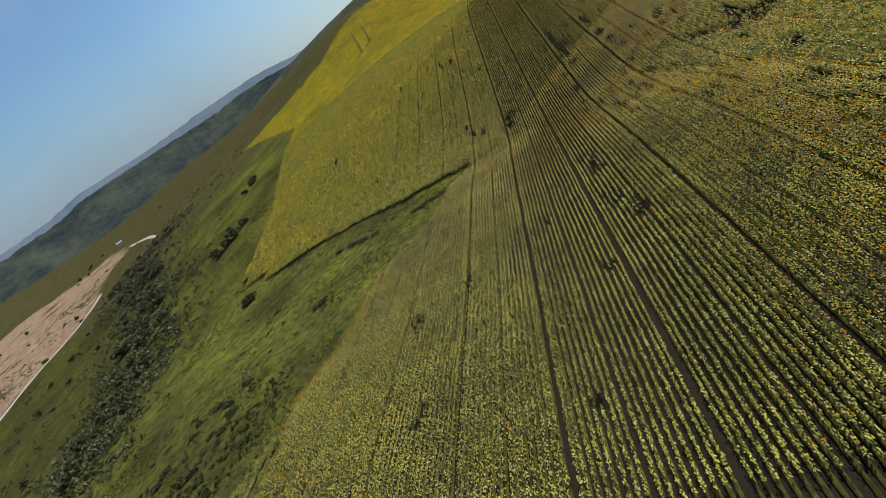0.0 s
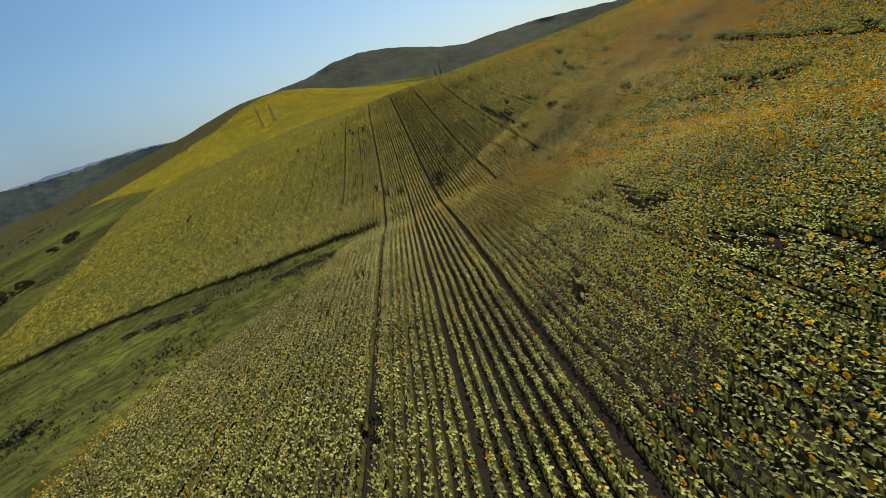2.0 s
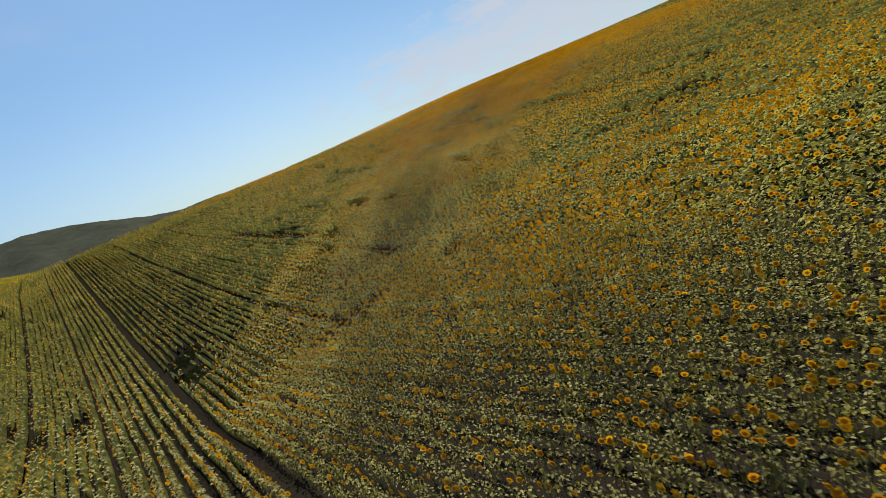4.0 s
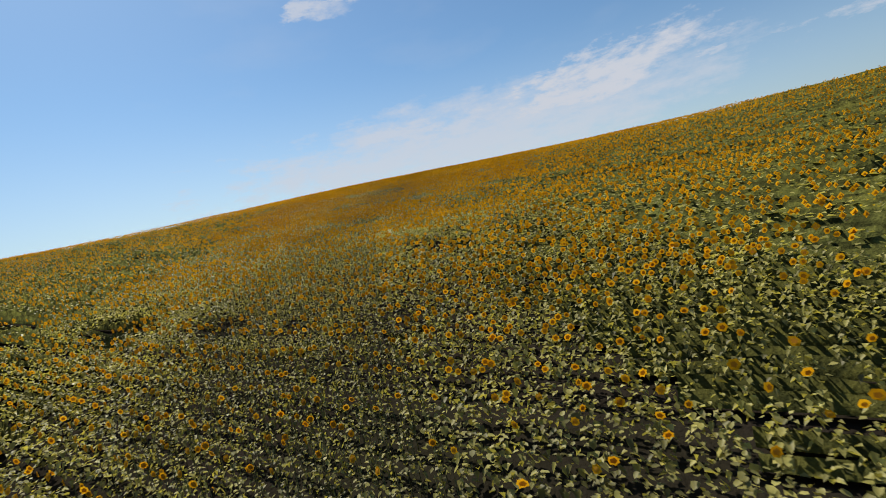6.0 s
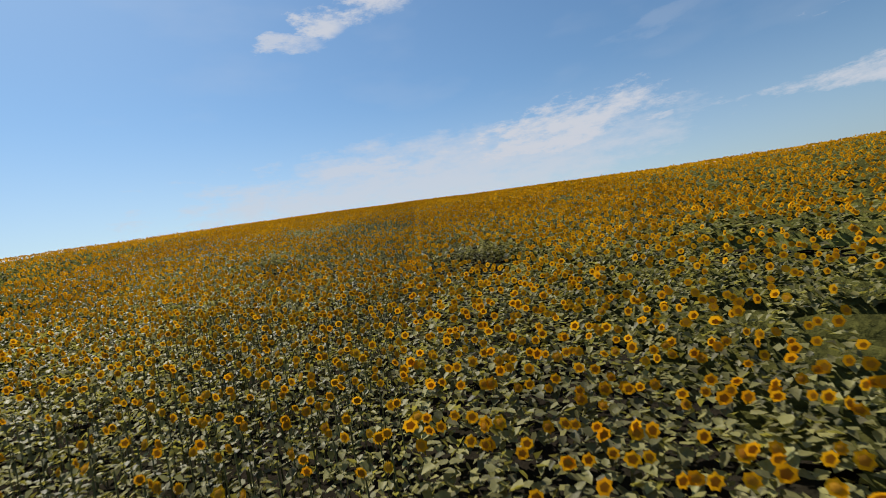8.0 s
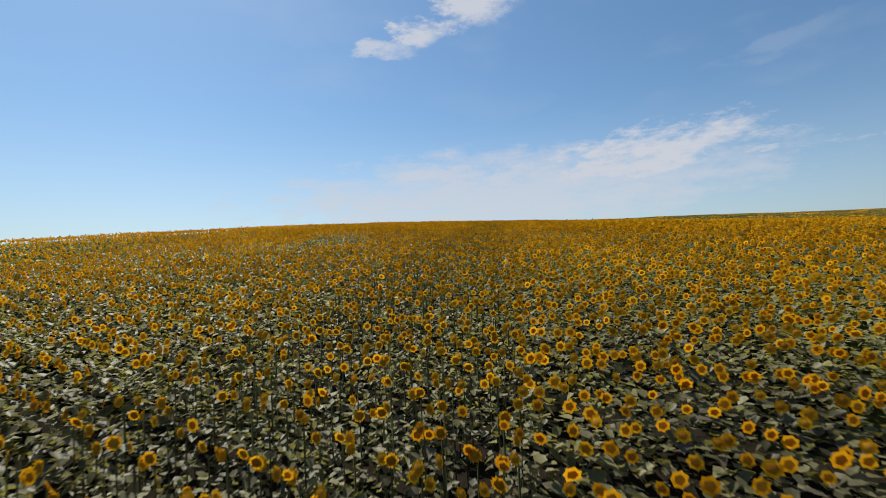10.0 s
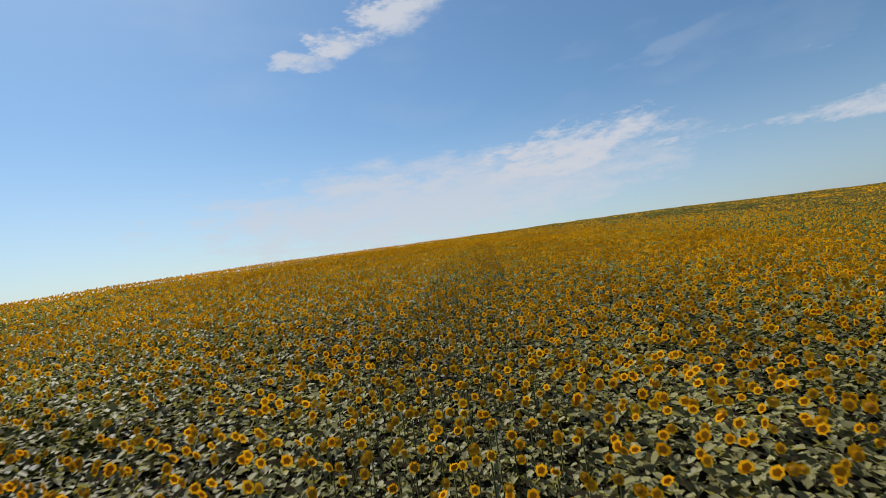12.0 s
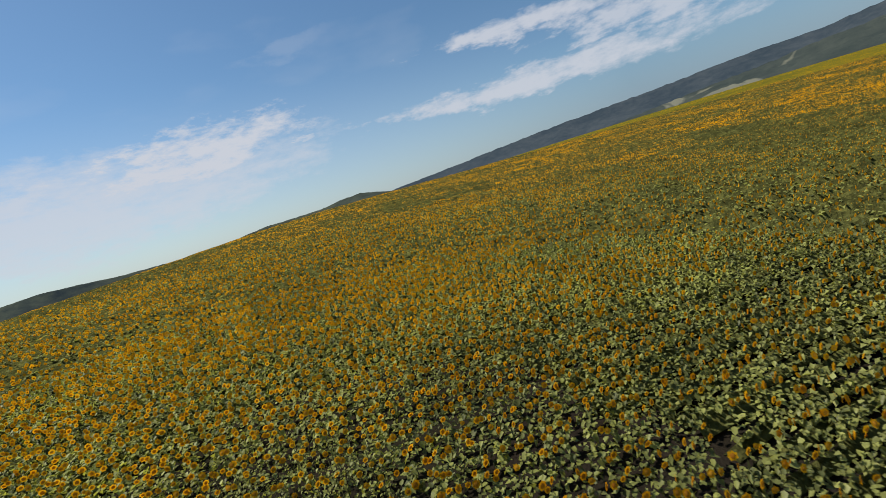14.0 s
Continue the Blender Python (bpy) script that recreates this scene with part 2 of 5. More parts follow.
def ground_cover(add, calc, blend):
    """Meadow, bare field soil, sandy diggings and far crops, as the cover attribute tells (r soil, g sand, b far crop, alpha dry grass)."""
    where = add("ShaderNodeTexCoord").outputs["Object"]
    laid = add("ShaderNodeAttribute", attribute_name="cover")
    cover = add("ShaderNodeSeparateColor", {0: laid.outputs["Color"]})
    big = add("ShaderNodeTexNoise", {"Vector": where, "Scale": 0.022, "Detail": 6.0, "Roughness": 0.6}).outputs[0]
    mid = add("ShaderNodeTexNoise", {"Vector": where, "Scale": 0.16, "Detail": 5.0, "Roughness": 0.65, "Distortion": 0.6}).outputs[0]
    fine = add("ShaderNodeTexNoise", {"Vector": where, "Scale": 2.2, "Detail": 5.0, "Roughness": 0.7}).outputs[0]
    a = add("ShaderNodeMapRange", {0: big, 1: 0.36, 2: 0.62}).outputs[0]
    b = add("ShaderNodeMapRange", {0: mid, 1: 0.36, 2: 0.66}).outputs[0]
    meadow = blend(a, (0.036, 0.037, 0.010, 1), (0.138, 0.148, 0.022, 1))
    tuft = add("ShaderNodeTexNoise", {"Vector": where, "Scale": 0.55, "Detail": 6.0, "Roughness": 0.72, "Distortion": 0.4}).outputs[0]
    meadow = blend(calc("MULTIPLY", b, 0.6), meadow, (0.080, 0.070, 0.026, 1))
    meadow = blend(add("ShaderNodeMapRange", {0: tuft, 1: 0.56, 2: 0.42, 3: 0.0, 4: 0.7}).outputs[0], meadow, (0.018, 0.021, 0.009, 1))
    west = add("ShaderNodeSeparateXYZ", {0: where}).outputs[0]
    rank = calc("MULTIPLY", add("ShaderNodeMapRange", {0: west, 1: -120.0, 2: -200.0}).outputs[0], add("ShaderNodeMapRange", {0: calc("ADD", calc("MULTIPLY", tuft, 0.5), calc("MULTIPLY", mid, 0.5)), 1: 0.42, 2: 0.56, 3: 0.3, 4: 0.85}).outputs[0])
    meadow = blend(rank, meadow, (0.034, 0.031, 0.013, 1))
    meadow = blend(calc("MULTIPLY", add("ShaderNodeMapRange", {0: fine, 1: 0.5, 2: 0.8}).outputs[0], 0.55), meadow, (0.016, 0.022, 0.008, 1))
    dry = blend(b, (0.072, 0.060, 0.027, 1), (0.036, 0.037, 0.015, 1))
    meadow = blend(calc("MULTIPLY", laid.outputs["Alpha"], add("ShaderNodeMapRange", {0: tuft, 1: 0.35, 2: 0.55, 3: 0.45, 4: 0.95}).outputs[0]), meadow, dry)
    # soil near black: the shade of the furrows is put into its colour
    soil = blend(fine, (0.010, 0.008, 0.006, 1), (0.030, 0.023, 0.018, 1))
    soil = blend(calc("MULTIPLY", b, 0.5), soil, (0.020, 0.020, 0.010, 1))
    sand = blend(b, (0.15, 0.098, 0.062, 1), (0.31, 0.22, 0.15, 1))
    sand = blend(calc("MULTIPLY", add("ShaderNodeMapRange", {0: tuft, 1: 0.48, 2: 0.66}).outputs[0], 0.75), sand, (0.10, 0.075, 0.045, 1))
    cell = add("ShaderNodeTexVoronoi", {"Vector": where, "Scale": 2.4}, feature="F1").outputs["Distance"]
    upper = add("ShaderNodeMapRange", {0: add("ShaderNodeSeparateXYZ", {0: where}).outputs[0], 1: 35.0, 2: 120.0}).outputs[0]
    tint = blend(upper, (0.40, 0.255, 0.008, 1), (0.40, 0.21, 0.006, 1))
    crop = blend(add("ShaderNodeMapRange", {0: calc("ADD", cell, calc("MULTIPLY", calc("SUBTRACT", mid, 0.5), 0.9)), 1: 0.15, 2: 0.55}).outputs[0], tint, (0.085, 0.088, 0.014, 1))
    crop = blend(add("ShaderNodeMapRange", {0: calc("ADD", calc("MULTIPLY", big, 0.6), calc("MULTIPLY", tuft, 0.4)), 1: 0.52, 2: 0.40, 3: 0.0, 4: 0.7}).outputs[0], crop, (0.075, 0.078, 0.014, 1))
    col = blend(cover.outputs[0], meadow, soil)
    col = blend(cover.outputs[1], col, sand)
    col = blend(cover.outputs[2], col, crop)
    rise = calc("ADD", calc("MULTIPLY", fine, 0.35), calc("MULTIPLY", mid, 1.2))
    bump = add("ShaderNodeBump", {"Height": rise, "Strength": 0.8, "Distance": 0.5}).outputs[0]
    p = add("ShaderNodeBsdfPrincipled", {"Base Color": col, "Roughness": 1.0, "Specular IOR Level": 0.0, "Normal": bump})
    add("ShaderNodeOutputMaterial", {0: p.outputs[0]})


GROUND = material("meadow_and_soil", ground_cover)


def hill_cover(dark, light, scale, glow, pale=None):
    def build(add, calc, blend):
        where = add("ShaderNodeTexCoord").outputs["Object"]
        n1 = add("ShaderNodeTexNoise", {"Vector": where, "Scale": scale, "Detail": 7.0, "Roughness": 0.65}).outputs[0]
        n2 = add("ShaderNodeTexNoise", {"Vector": where, "Scale": scale * 7, "Detail": 4.0, "Roughness": 0.7}).outputs[0]
        f = add("ShaderNodeMapRange", {0: calc("ADD", calc("MULTIPLY", n1, 0.65), calc("MULTIPLY", n2, 0.35)), 1: 0.4, 2: 0.6}).outputs[0]
        col = blend(f, (*dark, 1), (*light, 1))
        if pale:
            q = add("ShaderNodeTexNoise", {"Vector": where, "Scale": scale * 1.7, "Detail": 3.0, "Distortion": 1.0}).outputs[0]
            col = blend(add("ShaderNodeMapRange", {0: q, 1: 0.55, 2: 0.6}).outputs[0], col, (*pale, 1))
        bump = add("ShaderNodeBump", {"Height": n2, "Strength": 0.7, "Distance": 6.0}).outputs[0]
        p = add("ShaderNodeBsdfPrincipled", {"Base Color": col, "Roughness": 1.0, "Specular IOR Level": 0.0, "Normal": bump})
        # emission puts the blue haze of distance onto the slopes
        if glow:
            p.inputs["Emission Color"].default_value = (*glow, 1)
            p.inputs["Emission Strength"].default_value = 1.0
        add("ShaderNodeOutputMaterial", {0: p.outputs[0]})
    return build


# fourth argument: glow standing in for haze, strongest on the farthest range
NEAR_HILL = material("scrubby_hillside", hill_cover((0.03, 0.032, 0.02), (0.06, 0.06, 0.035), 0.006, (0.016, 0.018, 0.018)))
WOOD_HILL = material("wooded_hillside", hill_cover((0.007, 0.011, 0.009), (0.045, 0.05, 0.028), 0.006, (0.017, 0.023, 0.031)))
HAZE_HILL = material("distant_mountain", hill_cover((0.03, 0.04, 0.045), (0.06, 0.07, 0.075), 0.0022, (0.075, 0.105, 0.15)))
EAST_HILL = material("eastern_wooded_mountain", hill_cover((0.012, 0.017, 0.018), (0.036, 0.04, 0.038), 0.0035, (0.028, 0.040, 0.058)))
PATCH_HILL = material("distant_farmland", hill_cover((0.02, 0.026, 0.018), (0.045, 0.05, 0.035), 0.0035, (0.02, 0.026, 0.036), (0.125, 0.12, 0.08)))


def plain(col, rough, metal=0.0, vary=0.25, scale=6.0):
    def build(add, calc, blend):
        where = add("ShaderNodeTexCoord").outputs["Object"]
        n = add("ShaderNodeTexNoise", {"Vector": where, "Scale": scale, "Detail": 5.0}).outputs[0]
        c = blend(n, (*[v * (1 - vary) for v in col], 1), (*[min(1, v * (1 + vary)) for v in col], 1))
        bump = add("ShaderNodeBump", {"Height": n, "Strength": 0.3, "Distance": 0.05}).outputs[0]
        p = add("ShaderNodeBsdfPrincipled", {"Base Color": c, "Roughness": rough, "Metallic": metal, "Normal": bump})
        add("ShaderNodeOutputMaterial", {0: p.outputs[0]})
    return build


STEEL = material("weathered_galvanised_steel", plain((0.16, 0.155, 0.15), 0.6, 0.4))
CERAMIC = material("insulator_glaze", plain((0.12, 0.07, 0.05), 0.3))
GRAVEL = material("pale_gravel", plain((0.30, 0.26, 0.21), 0.95, scale=0.8))
PLASTER = material("white_plaster", plain((0.75, 0.74, 0.70), 0.85))
ROOFING = material("grey_roof_sheet", plain((0.25, 0.24, 0.23), 0.6))
GLASS = material("window_glass", plain((0.03, 0.035, 0.04), 0.1))
CAR_PAINT = material("dark_car_paint", plain((0.03, 0.03, 0.035), 0.25))
RUBBER = material("tyre_rubber", plain((0.02, 0.02, 0.02), 0.9))

# ---------------------------------------------------------------- lie of the land


def lattice(x, y, seed):
    """Smooth value noise, about -1 to 1, one bump a unit."""
    xi, yi = np.floor(x), np.floor(y)
    fx, fy = x - xi, y - yi
    fx, fy = fx * fx * (3 - 2 * fx), fy * fy * (3 - 2 * fy)

    def dot(a, b):
        v = np.sin(a * 127.1 + b * 311.7 + seed * 74.7) * 43758.5453
        return (v - np.floor(v)) * 2 - 1
    return ((dot(xi, yi) * (1 - fx) + dot(xi + 1, yi) * fx) * (1 - fy) + (dot(xi, yi + 1) * (1 - fx) + dot(xi + 1, yi + 1) * fx) * fy)


def far_from(x, y, line):
    """Distance in plan to a polyline."""
    best = np.full(np.shape(x), 1e9)
    for (ax, ay), (bx, by) in zip(line, line[1:]):
        dx, dy = bx - ax, by - ay
        k = np.clip(((x - ax) * dx + (y - ay) * dy) / (dx * dx + dy * dy), 0, 1)
        best = np.minimum(best, np.hypot(x - ax - k * dx, y - ay - k * dy))
    return best


def inside(x, y, poly):
    hit = np.zeros(np.shape(x), bool)
    for (ax, ay), (bx, by) in zip(poly, poly[1:] + poly[:1]):
        if ay != by:
            hit ^= ((ay > y) != (by > y)) & (x < (bx - ax) * (y - ay) / (by - ay) + ax)
    return hit


# gentle swells on five square lattices: heights in metres
NEAR_SWELLS = [
    [-0.02, 3.15, 2.69, 0.57, 0.4, -1.12],
    [0.69, 4.52, -0.82, -3.74, -1.14, -1.91],
    [-2.31, -0.13, -4.63, -2.25, -0.58, -0.15],
    [-1.41, -0.67, -2.21, 1.67, -0.05, 0.84],
    [0.52, 1.2, 0.72, 3.11, 2.28, -0.58],
]

FAR_SWELLS = [
    [-0.3, -1.21, 3.9, 13.03, 11.52, 5.15],
    [-1.81, -2.53, 4.88, -4.02, 8.96, 8.11],
    [-9.11, -22.78, -0.72, 12.47, 14.08, 7.25],
    [-16.03, -14.89, 3.21, -4.85, -6.29, 0.61],
    [-18.55, -3.22, 20.69, 11.01, -9.66, -2.17],
    [-30.04, 0.37, 17.11, 21.99, 0.34, -1.18],
]

EAST_SWELLS = [
    [-0.39, -0.77, -0.92, 0.25, 0.1, 0.16],
    [1.36, -0.47, -1.67, 1.45, 0.91, 0.7],
    [0.91, -0.13, -0.68, 1.24, -0.52, -0.41],
    [-0.95, 0.99, 1.11, 0.77, -0.36, -0.32],
]

NORTH_SWELLS = [
    [0.04, 0.43, 0.93, -0.22, 0.04, 3.1],
    [0.3, 0.54, 0.11, 1.17, 0.1, -0.71],
    [0.51, 0.99, 0.17, 0.34, -0.05, -1.36],
    [0.26, 0.41, -0.31, -0.71, -1.23, -1.51],
    [-0.23, -1.46, -1.11, 3.81, -1.36, -6.9],
    [-1.4, -7.85, -6.87, 15.5, 8.58, -9.67],
]

FOLD_SWELLS = [
    [-1.04, 0.03, 1.24, -0.27, -0.84, -0.56],
    [-0.03, 0.75, 0.23, -0.71, -0.39, -0.27],
    [0.52, 0.26, -0.67, 0.15, 0.57, -0.23],
    [0.28, -0.06, -0.11, 0.42, 0.16, -0.5],
    [0.07, -0.26, 0.06, 0.51, 0.2, -0.25],
    [0.21, 0.03, 0.21, 0.28, -0.14, -0.6],
]

GULLY = [(-150, 195), (-75, 176), (-48, 150), (-28, 143), (-15, 136), (2, 123), (14, 117), (23, 113), (40, 110)]


def height(x, y):
    x, y = np.asarray(x, float), np.asarray(y, float)
    z = np.zeros(x.shape)
    for table, x0, y0, step, wide in ((NEAR_SWELLS, -120, 20, 60, 60.0), (FAR_SWELLS, -500, -350, 250, 190.0),
                                 (EAST_SWELLS, 160, 0, 60, 55.0), (NORTH_SWELLS, -200, 190, 90, 85.0), (FOLD_SWELLS, 0, 62, 22, 20.0)):
        for j, row in enumerate(table):
            fy = np.exp(-(y - y0 - j * step) ** 2 / (2 * wide * wide))
            for i, amp in enumerate(row):
                z += amp * fy * np.exp(-(x - x0 - i * step) ** 2 / (2 * wide * wide))
    z -= 0.9 * np.exp(-(far_from(x, y, GULLY) / 6.5) ** 2)
    return z


MAIN_FIELD = [(23, 117), (15.5, 114), (8, 101), (3, 96.8), (-4, 92), (-12, 88.5), (-17, 81), (-21, 71), (-32, 60.5), (-43, 49), (-160, -57), (-420, -500), (-300, -900), (500, -900),
              (900, -500), (900, 300), (620, 560), (260, 700), (120, 650), (65, 600), (22, 556), (-12.7, 547), (-66, 558), (-112, 550), (-36, 403), (-46, 350), (-51, 290),
              (-57, 240), (-66, 210), (-74, 186), (-72.8, 182.5), (-47, 157), (-30, 153), (-16, 145), (2, 131), (12.8, 125.5), (23, 119.5)]
GAUGE, PHASE = 0.7, 0.45               # between rows, and where they begin
# thin places and gaps in the crop: x, y, half length, half width, turn in degrees
GAPS = [(32.3, 66.5, 4.0, 0.47, 56), (43.5, 128.1, 2.1, 1.4, 36), (43.9, 105.2, 2.4, 0.89, 141), (30.9, 63.0, 1.4, 0.76, 69), (32.0, 70.1, 1.5, 0.65, 68),
        (25.8, 52.4, 2.3, 0.79, 68), (26.2, 46.3, 1.9, 0.79, 69), (16.2, 40.6, 1.3, 0.71, 66), (-8.6, 58.5, 1.0, 0.63, 176), (1.9, 59.4, 1.2, 0.53, 69),
        (40.7, 122.9, 1.6, 0.86, 68), (34.4, 131.8, 1.8, 0.84, 68), (32.7, 136.6, 2.3, 0.63, 68), (73.4, 143.6, 14.6, 0.61, 70),
        (116.4, 116.2, 2.0, 1.0, 42), (119.5, 122.4, 1.0, 0.5, 78), (121.3, 128.5, 1.6, 0.5, 81), (118.0, 115.9, 1.1, 0.35, 64), (124.6, 128.5, 0.7, 0.4, 94),
        (106.6, 95.4, 3.0, 0.75, 69), (104.6, 87.8, 2.6, 0.7, 71), (103.4, 81.7, 2.4, 0.65, 75), (109.6, 97.2, 1.6, 0.7, 60), (110.5, 102.4, 1.2, 0.7, 40),
        (85.6, 110.2, 2.5, 0.7, 48), (84.9, 103.2, 1.0, 0.5, 79), (80.3, 114.5, 0.7, 0.5, 88), (75.9, 118.9, 1.2, 0.6, 75), (73.9, 114.1, 0.8, 0.5, 94),
        (73.3, 109.8, 0.6, 0.5, 100), (106.4, 133.6, 2.2, 0.8, 70), (76.6, 104.4, 0.6, 0.4, 93), 
        (118.5, 120.4, 2.0, 0.4, 65), (142.1, 171.8, 6.5, 0.5, 63), (83.5, 78.7, 4.4, 1.0, 116), (56.6, 109.1, 2.0, 0.8, 66),
        (51.5, 98.8, 1.0, 0.8, 55), (78.4, 126.6, 1.8, 0.9, 72), (101.5, 74.2, 3.4, 0.5, 32), (94.5, 68.1, 1.0, 0.5, 94), (44.4, 80.8, 0.6, 0.6, 69),
        (224.2, 118.0, 1.6, 0.35, 83), (232.3, 127.7, 0.6, 0.45, 54), (222.8, 110.3, 1.6, 0.3, 81), (208.3, 124.3, 0.6, 0.4, 76), (208.6, 121.8, 0.6, 0.4, 77),
        (177.8, 134.8, 3.8, 0.3, 66), (180.5, 125.2, 0.9, 0.3, 90), (232.4, 113.6, 0.6, 0.4, 56)]
rng = np.random.default_rng(7)
for _ in range(220):
    gx, gy = rng.uniform(-60, 290), rng.uniform(10, 260)
    if 128 < gx or (62 < gx and 100 < gy < 140):
        continue
    GAPS.append((gx, gy, rng.uniform(0.4, 1.7), rng.uniform(0.25, 0.5), 69 + rng.normal(0, 12)))

for _ in range(24):
    GAPS.append((rng.uniform(52, 128), rng.choice([rng.uniform(45, 98), rng.uniform(138, 215)]), rng.uniform(1.2, 4.2), rng.uniform(0.3, 0.6), 66 + rng.normal(0, 12)))


# lines where a couple of rows are missing: ends, half width
BREAKS = [([(113.5, 106.5), (110, 101), (106, 94), (102, 82), (96, 70)], 1.15), ([(75, 88), (78, 81.5), (81.5, 75.5)], 0.9), ([(124, 129.5), (120.5, 124)], 0.5)]


def standing(x, y):
    """How well the crop stands, 0 in a gap to 1."""
    k = np.ones(np.shape(x))
    wob = 0.45 * lattice(x / 1.1, y / 1.1, 3)
    for gx, gy, a, b, turn in GAPS:
        near = (np.abs(x - gx) < a + 2.5) & (np.abs(y - gy) < a + 2.5)
        if near.any():
            c, s = math.cos(radians(turn)), math.sin(radians(turn))
            dx, dy = x[near] - gx, y[near] - gy
            q = np.hypot((dx * c + dy * s) / (1.2 * a), (dy * c - dx * s) / (1.35 * b)) + wob[near]
            k[near] = np.minimum(k[near], np.clip((q - 0.85) / 0.5, 0, 1))
    for line, half in BREAKS:
        near = (x > 70) & (x < 128) & (y > 65) & (y < 133)
        if near.any():
            k[near] = np.minimum(k[near], np.clip((far_from(x[near], y[near], line) / half + 0.6 * wob[near] - 0.8) / 0.4, 0, 1))
    return k


def openness(x, y):
    """1 where the rows stand apart and few heads are open, 0 where the crop has closed."""
    u = np.asarray(x) * ACROSS[0] + np.asarray(y) * ACROSS[1]
    w = 2.5 * lattice(np.asarray(x) / 11, np.asarray(y) / 11, 51)
    low = 0.75 * np.clip((118 - np.asarray(y)) / 6, 0, 1)
    return (low + (1 - low) * np.clip((u + 10.5 + 0.2 * w) / 1.5, 0, 1)) * np.clip((46 + 4 * w - u) / 22, 0, 1) + 0.6 * np.clip((u - 165 - 2 * w) / 10, 0, 1) * np.clip((230 - u) / 20, 0, 1)


def row_gap(i):
    """Wheel tracks: a wide one every sixteenth row, a faint one midway. Shift of row i towards or from its neighbour."""
    j = np.mod(i + 13, 16)
    return np.where(j == 0, 0.19, np.where(j == 15, -0.19, np.where(j == 7, -0.08, np.where(j == 8, 0.08, 0.0))))


def link_mesh(name, verts, faces, mats, slots=None, smooth=False, parent=None):
    """A mesh object from arrays: faces is an (n, 3) or (n, 4) array or a list of such arrays, slots the material of each face."""
    me = bpy.data.meshes.new(name)
    groups = faces if isinstance(faces, list) else [faces]
    groups = [np.asarray(g, np.int32) for g in groups if len(g)]
    me.vertices.add(len(verts))
    me.vertices.foreach_set("co", np.asarray(verts, np.float32).ravel())
    loops = np.concatenate([g.ravel() for g in groups])
    sizes = np.concatenate([np.full(len(g), g.shape[1], np.int32) for g in groups])
    me.loops.add(len(loops))
    me.loops.foreach_set("vertex_index", loops)
    me.polygons.add(len(sizes))
    me.polygons.foreach_set("loop_start", np.concatenate([[0], np.cumsum(sizes)[:-1]]).astype(np.int32))
    for m in mats:
        me.materials.append(m)
    if slots is not None:
        me.polygons.foreach_set("material_index", np.asarray(slots, np.int32))
    if smooth:
        me.polygons.foreach_set("use_smooth", np.ones(len(sizes), bool))
    me.update(calc_edges=True)
    me.validate()
    ob = new(name, me)
    if parent:
        ob.parent = parent
    return ob


def axis(cuts):
    """Grid lines: runs of (end, step) from the first value."""
    out = [cuts[0]]
    for end, step in cuts[1:]:
        n = max(1, round((end - out[-1]) / step))
        out += list(np.linspace(out[-1], end, n + 1)[1:])
    return np.array(out)


SAND_PIT = [(-340, 300), (-334, 378), (-313, 420), (-309, 456), (-318, 500), (-345, 590), (-338, 640), (-400, 760), (-458, 830), (-500, 805), (-534, 785), (-582, 760), (-590, 690), (-500, 460), (-400, 310)]


def make_ground():
    xs = axis([-4800, (-1500, 300), (-700, 40), (-350, 9), (-130, 5), (-60, 2.5), (130, 2.2), (260, 3), (420, 8), (800, 25), (1600, 120), (4800, 400)])
    ys = axis([-4800, (-1400, 340), (-400, 50), (-40, 12), (20, 4), (200, 2.2), (300, 4), (620, 8), (1100, 20), (1700, 80), (4800, 350)])
    X, Y = np.meshgrid(xs, ys)
    Z = height(X, Y) + 0.10 * lattice(X / 3.1, Y / 3.1, 1) + 0.35 * lattice(X / 17, Y / 17, 2) * (~inside(X, Y, MAIN_FIELD))
    nx, ny = len(xs), len(ys)
    idx = np.arange(nx * ny).reshape(ny, nx)
    quads = np.stack([idx[:-1, :-1], idx[:-1, 1:], idx[1:, 1:], idx[1:, :-1]], -1).reshape(-1, 4)
    ob = link_mesh("ground", np.stack([X, Y, Z], -1).reshape(-1, 3), quads, [GROUND], smooth=True)
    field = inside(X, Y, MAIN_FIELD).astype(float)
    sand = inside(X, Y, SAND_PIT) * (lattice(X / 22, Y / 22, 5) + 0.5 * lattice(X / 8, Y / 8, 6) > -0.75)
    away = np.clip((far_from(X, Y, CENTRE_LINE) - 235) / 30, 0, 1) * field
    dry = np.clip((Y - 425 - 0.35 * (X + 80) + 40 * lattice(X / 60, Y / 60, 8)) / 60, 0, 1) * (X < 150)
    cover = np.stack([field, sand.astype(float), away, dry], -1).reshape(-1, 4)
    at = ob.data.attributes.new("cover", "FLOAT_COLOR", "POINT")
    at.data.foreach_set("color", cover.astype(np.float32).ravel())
    tagged(ob, "rolling ground of darkened field soil, green meadow and sandy diggings", "ground", kind="structure")
    return ob


# a line through the middle of the low crossing, in plan
CENTRE_LINE = [(26, 87), (43, 101), (62, 110), (76.6, 115.4), (97.5, 121), (111, 123), (156, 124.5), (195, 125.3), (231, 123.6), (240, 121)]
make_ground()


